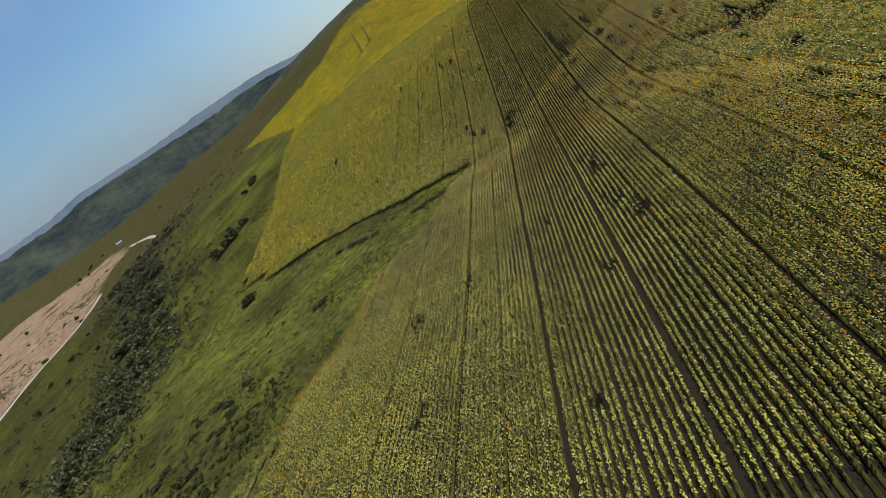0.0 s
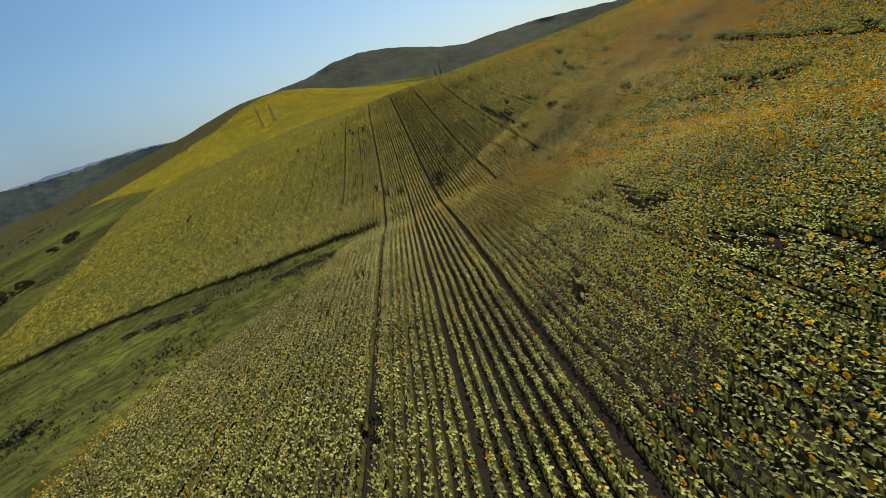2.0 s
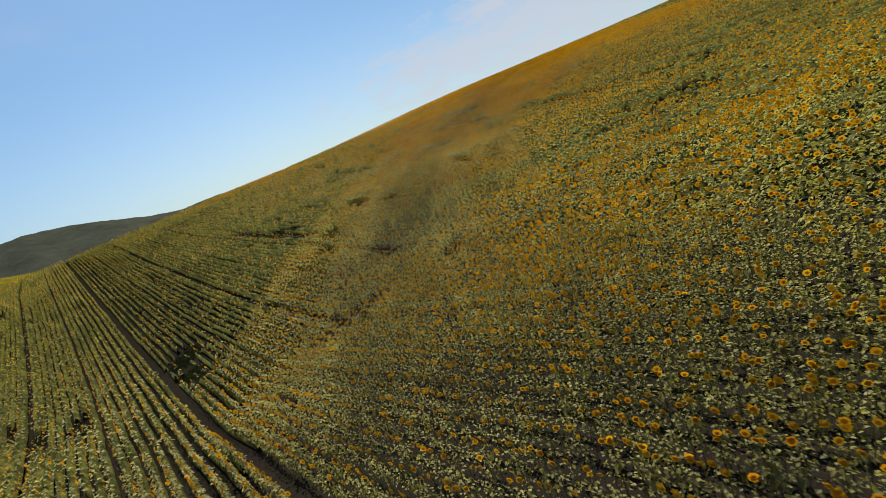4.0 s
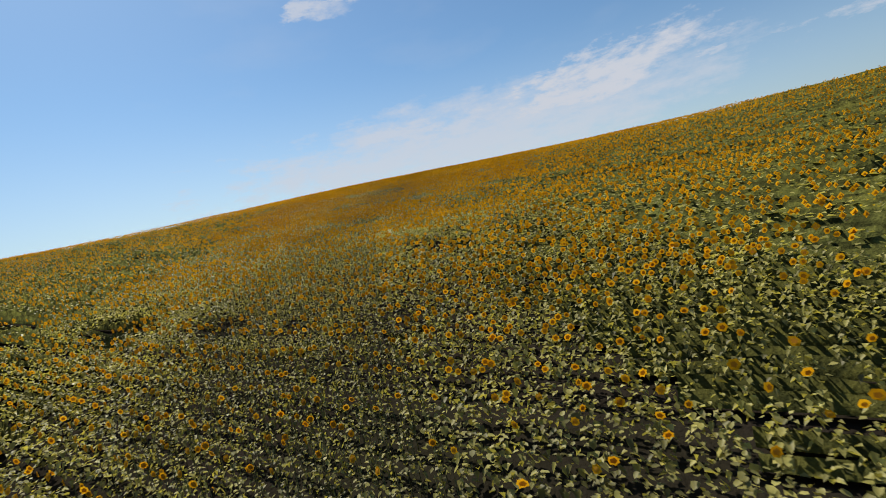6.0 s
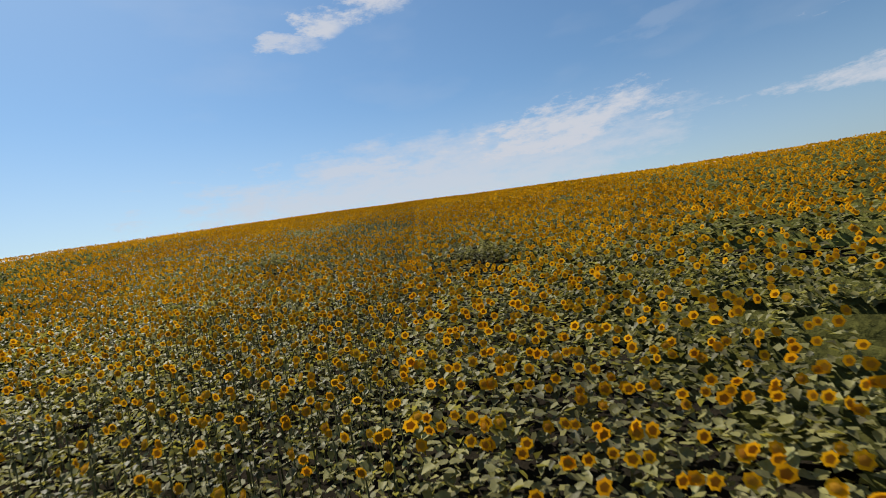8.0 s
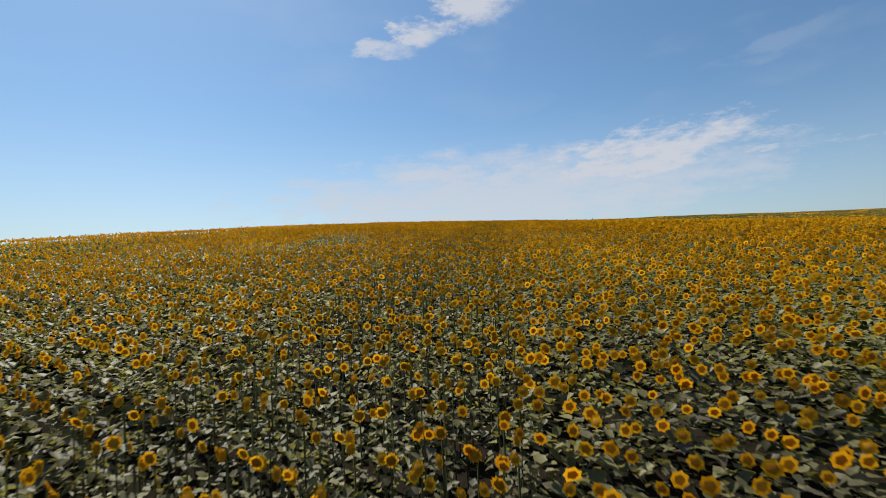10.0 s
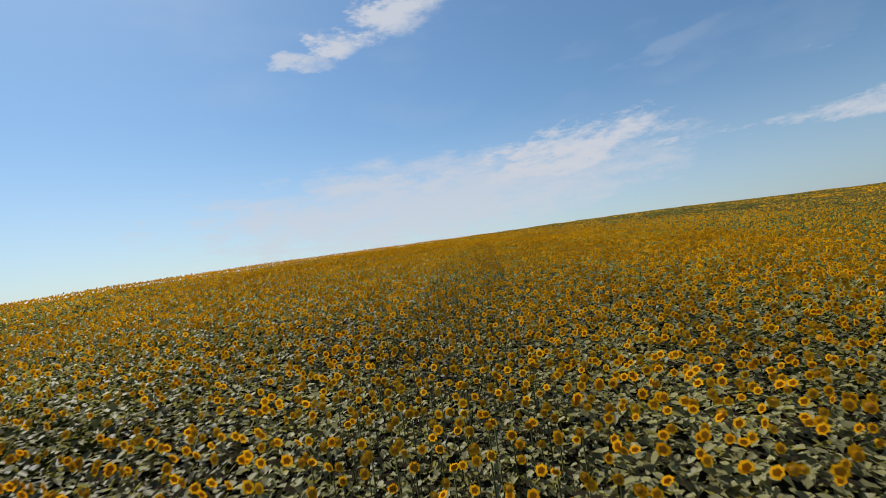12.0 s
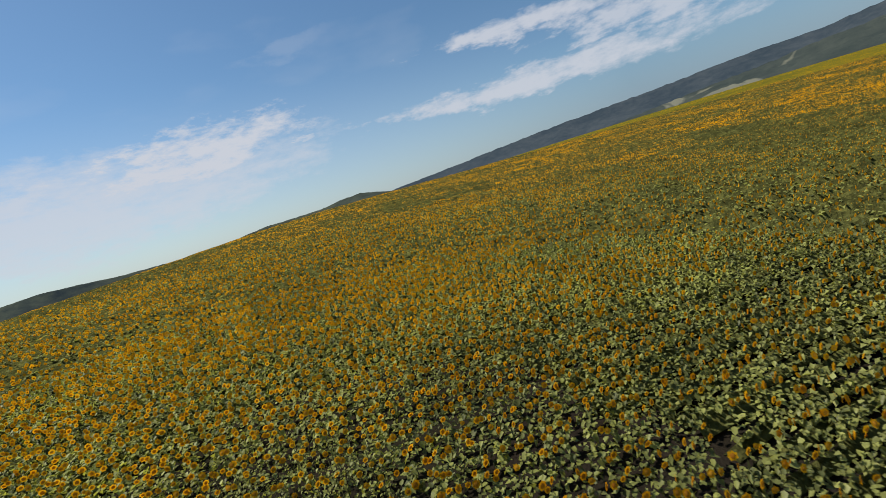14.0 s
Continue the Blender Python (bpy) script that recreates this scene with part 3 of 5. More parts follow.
def ridge(name, eye, reach, depth, profile, mat, label, rough=1.0, base=-60.0, seed=1):
    """A long hill round eye: profile is (azimuth clockwise from +y, elevation) along its crest, in degrees."""
    az = np.array([p[0] for p in profile], float)
    el = np.array([p[1] for p in profile], float)
    n = int(max(40, (az[-1] - az[0]) * radians(1) * reach / (reach * 0.006)))
    a = np.linspace(az[0], az[-1], n)
    e = np.interp(a, az, el)
    steps = [(-1.0, 0.0), (-0.7, 0.28), (-0.45, 0.5), (-0.25, 0.73), (-0.12, 0.88), (-0.04, 0.97), (0.0, 1.0), (0.1, 0.95), (0.5, 0.5), (1.0, 0.0)]
    verts = []
    for k, (d, f) in enumerate(steps):
        r = reach + d * depth + (0 if k in (6,) else depth * 0.05 * lattice(a * 0.5, a * 0 + k * 3.1, seed))
        top = eye[2] + reach * np.tan(np.radians(e)) + rough * reach * 0.0011 * (lattice(a * 2.3, a * 0, seed + 1) + 0.6 * lattice(a * 6.1, a * 0, seed + 2))
        z = base + (top - base) * f * (1 + (0.03 * lattice(a * 0.35, a * 0 + k * 1.7, seed + 3) if 0 < f < 1 else 0))
        verts.append(np.stack([eye[0] + r * np.sin(np.radians(a)), eye[1] + r * np.cos(np.radians(a)), z], -1))
    m = len(steps)
    idx = np.arange(n * m).reshape(m, n)
    quads = np.stack([idx[:-1, :-1], idx[:-1, 1:], idx[1:, 1:], idx[1:, :-1]], -1).reshape(-1, 4)
    ob = link_mesh(name, np.concatenate(verts), quads, [mat], smooth=True)
    tagged(ob, label, "hill", kind="structure")
    return ob


START, END = (-2, 16, 23.5), (227, 122, 27.4)
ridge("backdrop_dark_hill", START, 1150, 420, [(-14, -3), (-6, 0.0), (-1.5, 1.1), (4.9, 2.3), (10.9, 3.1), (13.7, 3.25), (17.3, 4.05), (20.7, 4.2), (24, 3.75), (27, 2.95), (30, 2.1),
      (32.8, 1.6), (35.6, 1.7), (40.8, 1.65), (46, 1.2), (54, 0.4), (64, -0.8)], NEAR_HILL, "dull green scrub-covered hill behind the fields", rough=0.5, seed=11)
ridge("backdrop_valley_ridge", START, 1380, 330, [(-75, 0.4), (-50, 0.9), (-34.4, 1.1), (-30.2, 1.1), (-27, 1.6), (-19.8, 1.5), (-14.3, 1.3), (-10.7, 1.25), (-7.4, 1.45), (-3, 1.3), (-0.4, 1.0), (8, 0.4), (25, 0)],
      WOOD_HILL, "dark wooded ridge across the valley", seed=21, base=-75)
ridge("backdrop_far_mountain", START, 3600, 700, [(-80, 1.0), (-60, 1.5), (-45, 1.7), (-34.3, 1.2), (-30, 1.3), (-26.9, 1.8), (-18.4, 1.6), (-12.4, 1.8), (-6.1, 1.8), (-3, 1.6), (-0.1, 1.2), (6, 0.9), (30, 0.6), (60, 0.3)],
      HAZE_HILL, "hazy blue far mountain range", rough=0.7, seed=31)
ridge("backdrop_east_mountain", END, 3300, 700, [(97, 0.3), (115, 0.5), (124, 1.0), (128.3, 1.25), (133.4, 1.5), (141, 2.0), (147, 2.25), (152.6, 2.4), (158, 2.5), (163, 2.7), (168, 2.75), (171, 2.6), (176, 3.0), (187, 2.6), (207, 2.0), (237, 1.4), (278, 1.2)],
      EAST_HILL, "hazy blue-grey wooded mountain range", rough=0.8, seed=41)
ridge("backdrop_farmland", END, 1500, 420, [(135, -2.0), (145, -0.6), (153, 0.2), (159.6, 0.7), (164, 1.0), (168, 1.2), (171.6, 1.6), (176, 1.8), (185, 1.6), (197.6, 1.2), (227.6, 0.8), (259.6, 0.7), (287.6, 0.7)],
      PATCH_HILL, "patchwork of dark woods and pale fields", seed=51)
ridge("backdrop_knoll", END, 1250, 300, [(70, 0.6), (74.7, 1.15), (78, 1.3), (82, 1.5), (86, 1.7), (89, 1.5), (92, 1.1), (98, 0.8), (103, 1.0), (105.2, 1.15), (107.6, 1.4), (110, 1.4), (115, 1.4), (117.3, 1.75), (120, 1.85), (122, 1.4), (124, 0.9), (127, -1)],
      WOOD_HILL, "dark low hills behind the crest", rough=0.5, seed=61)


def ribbon(name, pts, width, mat, label, lift=0.06):
    """A track laid over the land."""
    line = []
    for (ax, ay), (bx, by) in zip(pts, pts[1:]):
        n = max(2, int(math.hypot(bx - ax, by - ay) / 5))
        line += [(ax + (bx - ax) * k / n, ay + (by - ay) * k / n) for k in range(n)]
    line.append(pts[-1])
    p = np.array(line)
    for _ in range(6):
        p[1:-1] = (p[:-2] + 2 * p[1:-1] + p[2:]) / 4
    t = np.gradient(p, axis=0)
    t /= np.linalg.norm(t, axis=1)[:, None]
    nrm = np.stack([-t[:, 1], t[:, 0]], -1)
    cols = []
    for k, up in ((-1.0, -0.3), (-0.85, lift), (0.0, lift + 0.1), (0.85, lift), (1.0, -0.3)):
        q = p + nrm * (width / 2 * k)
        cols.append(np.stack([q[:, 0], q[:, 1], height(q[:, 0], q[:, 1]) + up + 0.35], -1))
    n = len(p)
    idx = np.arange(5 * n).reshape(5, n)
    quads = np.stack([idx[:-1, :-1], idx[:-1, 1:], idx[1:, 1:], idx[1:, :-1]], -1).reshape(-1, 4)
    return tagged(link_mesh(name, np.concatenate(cols), quads, [mat], smooth=True), label, "road", kind="structure")


ribbon("road", [(-335, 285), (-331, 335), (-331, 380), (-309, 419), (-305, 460), (-310, 490)], 5.0, GRAVEL, "pale gravel road along the sandy diggings")
ribbon("road", [(-345, 680), (-333, 658), (-270, 577), (-245, 533)], 6.0, GRAVEL, "short pale dirt track in the valley")

# ---------------------------------------------------------------- sunflowers


def leaf_shape(length, width, fold, droop, n=2):
    """One heart-shaped blade along +x from the origin: verts and triangles."""
    if n == 2:
        w = width / 2
        v = [(0, 0, 0), (0.12 * length, w * 0.8, fold), (0.52 * length, w * 0.92, fold * 0.6 - droop * 0.25), (length, 0, -droop),
             (0.52 * length, -w * 0.92, fold * 0.6 - droop * 0.25), (0.12 * length, -w * 0.8, fold), (0.45 * length, 0, 0.03 * length)]
        f = [(0, 6, 1), (1, 6, 2), (2, 6, 3), (3, 6, 4), (4, 6, 5), (5, 6, 0)]
    elif n == 1:
        w = width / 2
        v = [(0, 0, 0), (0.2 * length, w * 0.95, fold), (0.68 * length, w * 0.8, fold * 0.5 - droop * 0.4), (length, 0, -droop),
             (0.68 * length, -w * 0.8, fold * 0.5 - droop * 0.4), (0.2 * length, -w * 0.95, fold)]
        f = [(0, 2, 1), (0, 3, 2), (0, 4, 3), (0, 5, 4)]
    else:
        v = [(0, 0, 0), (0.42 * length, width / 2, fold), (length, 0, -droop), (0.42 * length, -width / 2, fold)]
        f = [(0, 2, 1), (0, 3, 2)]
    return np.array(v, float), np.array(f)


def joined(pieces):
    """(verts, tris, slot) pieces into one template."""
    V, F, S, o = [], [], [], 0
    for v, f, s in pieces:
        V.append(v), F.append(np.asarray(f) + o), S.append(np.full(len(f), s))
        o += len(v)
    return np.concatenate(V), np.concatenate(F), np.concatenate(S)


def turned(v, yaw, pitch=0.0):
    c, s, d, e = math.cos(yaw), math.sin(yaw), math.cos(pitch), math.sin(pitch)
    v = np.stack([v[:, 0] * d - v[:, 2] * e, v[:, 1], v[:, 0] * e + v[:, 2] * d], -1)
    return np.stack([v[:, 0] * c - v[:, 1] * s, v[:, 0] * s + v[:, 1] * c, v[:, 2]], -1)


def foliage(r, leaves, fine, low=0.45, blade=0.17, grain=0):
    """Leaves up a stem, unit plant 1 m tall to the head's neck; the last ones sit close under the head."""
    out = []
    for k in range(leaves):
        h = low + ((0.84 if fine else 0.82) - low) * ((k + r.uniform(0, 0.8)) / leaves) ** 0.8
        size = blade * (1.0 - 0.35 * max(0, h - 0.55) / 0.3) * r.uniform(0.7, 1.2)
        v, f = leaf_shape(size, size * r.uniform(0.75, 0.98), size * r.uniform(-0.06, 0.2), size * r.uniform(0.05, 0.55), grain if h > 0.56 else 0)
        reach = r.uniform(0.02, 0.14) if fine else r.uniform(0.0, 0.1)
        v = turned(v + (reach, 0, 0), k * 2.4 + r.uniform(-0.7, 0.7), r.gauss(0.05, 0.35))
        out.append((v + (0, 0, h), f, 0))
    if fine:
        ring = [(0.012 * math.cos(a), 0.012 * math.sin(a)) for a in (0, 2.1, 4.2)]
        v = np.array([(x, y, 0) for x, y in ring] + [(x * 0.8, y * 0.8, 1.0) for x, y in ring])
        f = [(i, (i + 1) % 3, 3 + i) for i in range(3)] + [((i + 1) % 3, 3 + (i + 1) % 3, 3 + i) for i in range(3)]
        out.append((v, f, 1))
    return joined(out)


def petals(n, r_in, r_out, lift, r, shift=0.0, wide=0.75):
    """A ring of pointed petals in the yz plane, facing +x."""
    v, f = [], []
    for k in range(n):
        a = 2 * math.pi * (k + shift) / n
        w = 2 * math.pi / n * wide
        ro = r_out * r.uniform(0.85, 1.08)
        v += [(0, r_in * math.cos(a - w / 2), r_in * math.sin(a - w / 2)), (0, r_in * math.cos(a + w / 2), r_in * math.sin(a + w / 2)),
              (lift + r.uniform(-0.02, 0.02), ro * math.cos(a), ro * math.sin(a))]
        f.append((3 * k, 3 * k + 1, 3 * k + 2))
    return np.array(v, float), f


def dome(n, radius, bulge, rings=1):
    v = [(bulge, 0, 0)]
    f = []
    for q in range(1, rings + 1):
        rr = radius * q / rings
        v += [(bulge * (1 - (q / rings) ** 2), rr * math.cos(2 * math.pi * k / n), rr * math.sin(2 * math.pi * k / n)) for k in range(n)]
    for k in range(n):
        f.append((0, 1 + k, 1 + (k + 1) % n))
        for q in range(1, rings):
            a, b = 1 + (q - 1) * n, 1 + q * n
            f += [(a + k, b + k, b + (k + 1) % n), (a + k, b + (k + 1) % n, a + (k + 1) % n)]
    return np.array(v, float), f


def star(n, r_valley, r_tip, lift, r):
    """A full ragged ring of rays: a fan with n tips."""
    v = [(0, 0, 0)]
    for k in range(2 * n):
        a = math.pi * k / n
        q = (r_tip * r.uniform(0.88, 1.06)) if k % 2 else r_valley * r.uniform(0.93, 1.06)
        v.append(((lift + r.uniform(-0.025, 0.025)) if k % 2 else lift * 0.5, q * math.cos(a), q * math.sin(a)))
    return np.array(v, float), [(0, 1 + k, 1 + (k + 1) % (2 * n)) for k in range(2 * n)]


def head_fine(r):
    pv, pf = star(15, 0.104, 0.132, 0.012, r)
    dv, df = dome(9, 0.076, 0.026, 1)
    bv, bf = dome(7, 0.088, -0.05)
    return joined([(pv, pf, 2), (dv + (0.014, 0, 0), df, 3), (bv, bf, 0)])


def head_mid(r):
    pv, pf = star(7, 0.104, 0.132, 0.012, r)
    dv, df = dome(5, 0.076, 0.028)
    return joined([(pv, pf, 2), (dv + (0.014, 0, 0), df, 3)])


def head_low(r):
    v = [(0.01 * (k % 2), 0.118 * r.uniform(0.88, 1.1) * math.cos(k * 1.047), 0.118 * r.uniform(0.88, 1.1) * math.sin(k * 1.047)) for k in range(6)]
    d = [(0.03, 0.064 * math.cos(k * 1.257), 0.064 * math.sin(k * 1.257)) for k in range(5)]
    return joined([(np.array(v), [(0, 1, 2), (0, 2, 3), (0, 3, 4), (0, 4, 5)], 2), (np.array(d), [(0, 1, 2), (0, 2, 3), (0, 3, 4)], 3)])


def head_far(r):
    v = np.array([(0, 0.1, 0), (0.02, 0, 0.115), (0, -0.1, 0), (-0.02, 0, -0.11), (0.025, 0.065, -0.045), (0.035, 0, 0.07), (0.025, -0.065, -0.045)])
    return v, np.array([(0, 1, 2), (0, 2, 3), (4, 5, 6)]), np.array([2, 2, 3])


FACING = radians(170.0)               # plan angle from +x towards which the heads look
PLANT_MATS = [LEAF, STEM, PETAL, DISC]


def row_plants(u0, u1, v0, v1, step):
    """Places of plants along all rows of a stretch of the plan."""
    i = np.arange(math.floor(u0 / GAUGE), math.ceil(u1 / GAUGE) + 1)
    k = np.arange(math.floor(v0 / step), math.ceil(v1 / step) + 1)
    I, K = np.meshgrid(i, k)
    r = np.random.default_rng(int(step * 1000) + len(i))
    u = I * GAUGE + PHASE + row_gap(I) + r.normal(0, 0.035, I.shape) + 0.06 * lattice(K * step / 6.0, I * 0.0, 4)
    v = K * step + r.uniform(-0.4, 0.4, I.shape) * step
    return (u * ACROSS[0] + v * ROW[0]).ravel(), (u * ACROSS[1] + v * ROW[1]).ravel()


def stamp(templates, which, origin, yaw, pitch, size):
    """Copies of templates, each turned by pitch and yaw, scaled and set at its origin, as arrays."""
    V, F, S, o = [], [], [], 0
    for t, (tv, tf, ts) in enumerate(templates):
        m = which == t
        n = int(m.sum())
        if not n:
            continue
        cy, sy, cp, sp = np.cos(yaw[m]), np.sin(yaw[m]), np.cos(pitch[m]), np.sin(pitch[m])
        x = tv[None, :, 0] * cp[:, None] - tv[None, :, 2] * sp[:, None]
        z = tv[None, :, 0] * sp[:, None] + tv[None, :, 2] * cp[:, None]
        y = np.broadcast_to(tv[None, :, 1], x.shape)
        w = np.stack([x * cy[:, None] - y * sy[:, None], x * sy[:, None] + y * cy[:, None], z], -1)
        w = w * size[m][:, None, :] + origin[m][:, None, :]
        V.append(w.reshape(-1, 3))
        F.append((tf[None] + (np.arange(n) * len(tv))[:, None, None] + o).reshape(-1, tf.shape[1]))
        S.append(np.tile(ts, n))
        o += n * len(tv)
    return V, F, S, o


# drifts that are still green: x, y, half length, half width, turn in degrees
GREEN = [(134.4, 126.5, 6.0, 2.2, 54), (133.7, 107.0, 4.5, 1.6, 20), (102.0, 123.0, 6.0, 1.5, 68), (103.5, 144.0, 11.0, 3.0, 58), (269.0, 76.0, 9.0, 2.6, 140),
         (270.6, 84.0, 5.0, 2.0, 61), (250.7, 75.4, 5.5, 1.8, 136), (266.0, 12.0, 12.0, 4.0, 139), (302.0, 62.0, 11.0, 3.0, 60), (192.8, 131.8, 2.5, 1.0, 102),
         (66.5, 101.0, 13.0, 3.5, 116), (236.0, 105.0, 5.0, 2.0, 60), (245.0, 100.0, 7.0, 2.0, 40), (168.0, 136.0, 8.0, 2.5, 20)]


def bloom_share(x, y):
    """Share of plants in open flower, in drifts across the field."""
    u = np.asarray(x) * ACROSS[0] + np.asarray(y) * ACROSS[1]
    young = np.clip((119 - y) / 8, 0, 1) * np.clip((-5 - u + 5 * lattice(x / 6, y / 6, 24)) / 16, 0, 1)
    young = np.maximum(young, np.interp(y, [62, 80], [0.85, 0.45]) * np.clip((119 - y) / 8, 0, 1) * np.clip((28 - u + 4 * lattice(x / 6, y / 6, 25)) / 10, 0, 1))
    young = np.maximum(young, 0.3 * openness(x, y) * np.clip((40 - x) / 12, 0.3, 1))
    for gx, gy, a, b, turn in GREEN:
        c, s = math.cos(radians(turn)), math.sin(radians(turn))
        q = np.hypot(((x - gx) * c + (y - gy) * s) / a, ((y - gy) * c - (x - gx) * s) / b) + 0.5 * lattice(x / 2.5, y / 2.5, 23)
        young = np.maximum(young, np.clip((1.5 - q) / 0.8, 0, 0.85))
    rim = np.clip(1.6 - far_from(x, y, [(-60, 33), (-43, 49), (-32, 60.5), (-21, 71), (-17, 81)]) / 3.0, 0, 1)
    return np.clip(0.95 + 0.18 * lattice(x / 14, y / 14, 21) + 0.25 * lattice(x / 4.5, y / 4.5, 22) - 0.8 * young * (1 - rim), 0.1, 1.0)


def crop(name, x, y, leaf_forms, head_forms, label, thin=1.0, big=1.0):
    r = np.random.default_rng(len(x))
    tall = 1.45 + 0.14 * lattice(x / 7, y / 7, 12) + r.normal(0, 0.09, len(x))
    tall *= 0.4 + 0.6 * standing(x, y)
    base = np.stack([x, y, height(x, y)], -1)
    n = len(x)
    wide = r.uniform(0.85, 1.2, n) * thin * (1.18 - 0.34 * openness(x, y))
    V, F, S, o = stamp(leaf_forms, r.integers(0, len(leaf_forms), n), base, r.uniform(0, 6.283, n), np.zeros(n),
                       np.stack([wide * np.interp(x, [50, 72], [0.74, 0.95]), wide * 1.12, tall], -1))
    b = (r.random(n) < bloom_share(x, y)) & (tall > 1.0)
    yaw = FACING + r.normal(0, 0.27, n)
    nod = r.normal(0.05, 0.2, n)
    top = base + np.stack([0.07 * np.cos(yaw), 0.07 * np.sin(yaw), tall + 0.13], -1)
    s = r.uniform(0.76, 1.04, n) * big
    V2, F2, S2, o2 = stamp(head_forms, r.integers(0, len(head_forms), n)[b], top[b], yaw[b], nod[b], np.stack([s, s, s], -1)[b])
    ob = link_mesh(name, np.concatenate(V + V2), np.concatenate(F + [f + o for f in F2]), PLANT_MATS, np.concatenate(S + S2), len(leaf_forms[0][0]) > 60)
    tagged(ob, label, "sunflowers", kind="stuff")
    return ob


r0 = random.Random(5)
FINE_LEAVES = [foliage(r0, 24, True, 0.18, 0.122, 1) for _ in range(6)]
SLOPE_LEAVES = [foliage(r0, 6, False, 0.46, 0.235) for _ in range(6)]
EAST_LEAVES = [foliage(r0, 9, False, 0.42, 0.175) for _ in range(6)]
MID_LEAVES = [foliage(r0, 17, False, 0.22, 0.155, 1) for _ in range(6)]
TOP_LEAVES = [foliage(r0, 3, False, 0.6, 0.14) for _ in range(4)]
FAR_LEAVES = [foliage(r0, 2, False, 0.6, 0.25) for _ in range(4)]
FAR_LEAVES = [(v * (1.15, 1.15, 1.0), f, s) for v, f, s in FAR_LEAVES]
LOW_HEADS = [head_low(r0) for _ in range(4)]
FINE_HEADS, MID_HEADS, FAR_HEADS = [head_fine(r0) for _ in range(4)], [head_mid(r0) for _ in range(3)], [head_far(r0)]

gx, gy = row_plants(-75, 330, -60, 270, 0.35)
keep = inside(gx, gy, MAIN_FIELD) & (gy > np.interp(gx, [-60, -25, 0, 20, 50, 90, 115, 160, 240], [46, 33, 17, 8, 28, 46, 38, 3, -62])) & (np.random.default_rng(3).random(len(gx)) < 0.34 + 0.64 * standing(gx, gy))
keep &= (standing(gx, gy) > 0.3) | ((far_from(gx, gy, [(119.7, 121.1), (121.9, 129.3)]) > 3) & (far_from(gx, gy, BREAKS[0][0]) > 2) & (far_from(gx, gy, BREAKS[1][0]) > 2)) | (np.random.default_rng(6).random(len(gx)) < 0.12)
gu, gv = gx * ACROSS[0] + gy * ACROSS[1], gx * ROW[0] + gy * ROW[1]
streak = lattice(gu / 0.9, gv / 4.5, 81) + 0.5 * lattice(gx / 5, gy / 5, 82)
keep &= (streak > -0.5) | (gx < 45) | (gx > 132) | (far_from(gx, gy, CENTRE_LINE) < 9) | (np.random.default_rng(8).random(len(gx)) < 0.35)
gx, gy = gx[keep], gy[keep]
off = far_from(gx, gy, CENTRE_LINE)
LEAFY = [(26, 77), (32, 81), (40, 88)]
SLOPE = [(-50, 6), (46, 6), (62, 60), (62, 112), (20, 116), (-20, 96)]       # the slope first flown over
fine = off < np.interp(gx, [40, 125, 160], [3.8, 3.9, 2.3])
fine |= far_from(gx, gy, LEAFY) < 4.5
NEAR_SLOPE = [(14, 54), (20, 63), (28, 74), (37, 83)]
mid = ~fine & ((off < np.interp(gx, [118, 150], [9, 12])) | (far_from(gx, gy, NEAR_SLOPE) < 7))
slope = ~fine & ~mid & (inside(gx, gy, SLOPE) | (off < np.interp(gx, [118, 135], [17, 27])))
far = ~fine & ~mid & ~slope & (np.random.default_rng(9).random(len(gx)) < (1 - 0.6 * openness(gx, gy)) * np.maximum(np.clip(1.0 - off / 85, 0.0, 0.85), 0.2 * inside(gx, gy, [(-75, 135), (0, 125), (130, 120), (150, 260), (-60, 260)]) + 0.35 * inside(gx, gy, [(58, 50), (135, 50), (150, 225), (58, 225)])))
single = fine & (gx > 111.5) & (gx < 119.5) & (off < 3.6)
crop("sunflower_crop", gx[fine & ~single], gy[fine & ~single], FINE_LEAVES, FINE_HEADS, "dense ripe sunflowers with broad green leaves and nodding yellow heads", big=0.70)
ex, ey = row_plants(-75, 330, -60, 270, 0.46)
eo = far_from(ex, ey, CENTRE_LINE)
more = inside(ex, ey, MAIN_FIELD) & (eo < 10) & (ex > 24) & (standing(ex, ey) > 0.9) & (np.random.default_rng(15).random(len(ex)) < np.interp(ex, [48, 60, 85, 105], [0.8, 0.4, 0.4, 1.0]))
crop("sunflower_crop", ex[more], ey[more], TOP_LEAVES, MID_HEADS, "ripe yellow heads crowding the sunflower rows", 1.0, 0.72)
crop("sunflower_crop", gx[mid], gy[mid], MID_LEAVES, MID_HEADS, "rows of leafy green sunflowers with yellow heads", 1.08, 0.82)
thick = far_from(ex, ey, LEAFY) < 5
crop("sunflower_crop", ex[thick], ey[thick], FINE_LEAVES, LOW_HEADS, "thick pale green leaves of the sunflower rows", 0.95, 0.8)
east = slope & (gx > 62)
crop("sunflower_crop", gx[slope & ~east], gy[slope & ~east], SLOPE_LEAVES, LOW_HEADS, "rows of young leafy sunflowers with few open heads", 1.02, 1.08)
crop("sunflower_crop", gx[east], gy[east], EAST_LEAVES, LOW_HEADS, "rows of small-leaved sunflowers thick with yellow heads", 1.0, 0.92)
more = inside(ex, ey, MAIN_FIELD) & (eo > 10) & (eo < 24) & (ex > 112) & (standing(ex, ey) > 0.9)
crop("sunflower_crop", ex[more], ey[more], TOP_LEAVES, LOW_HEADS, "ripe yellow heads crowding the sunflower rows", 1.0, 0.85)
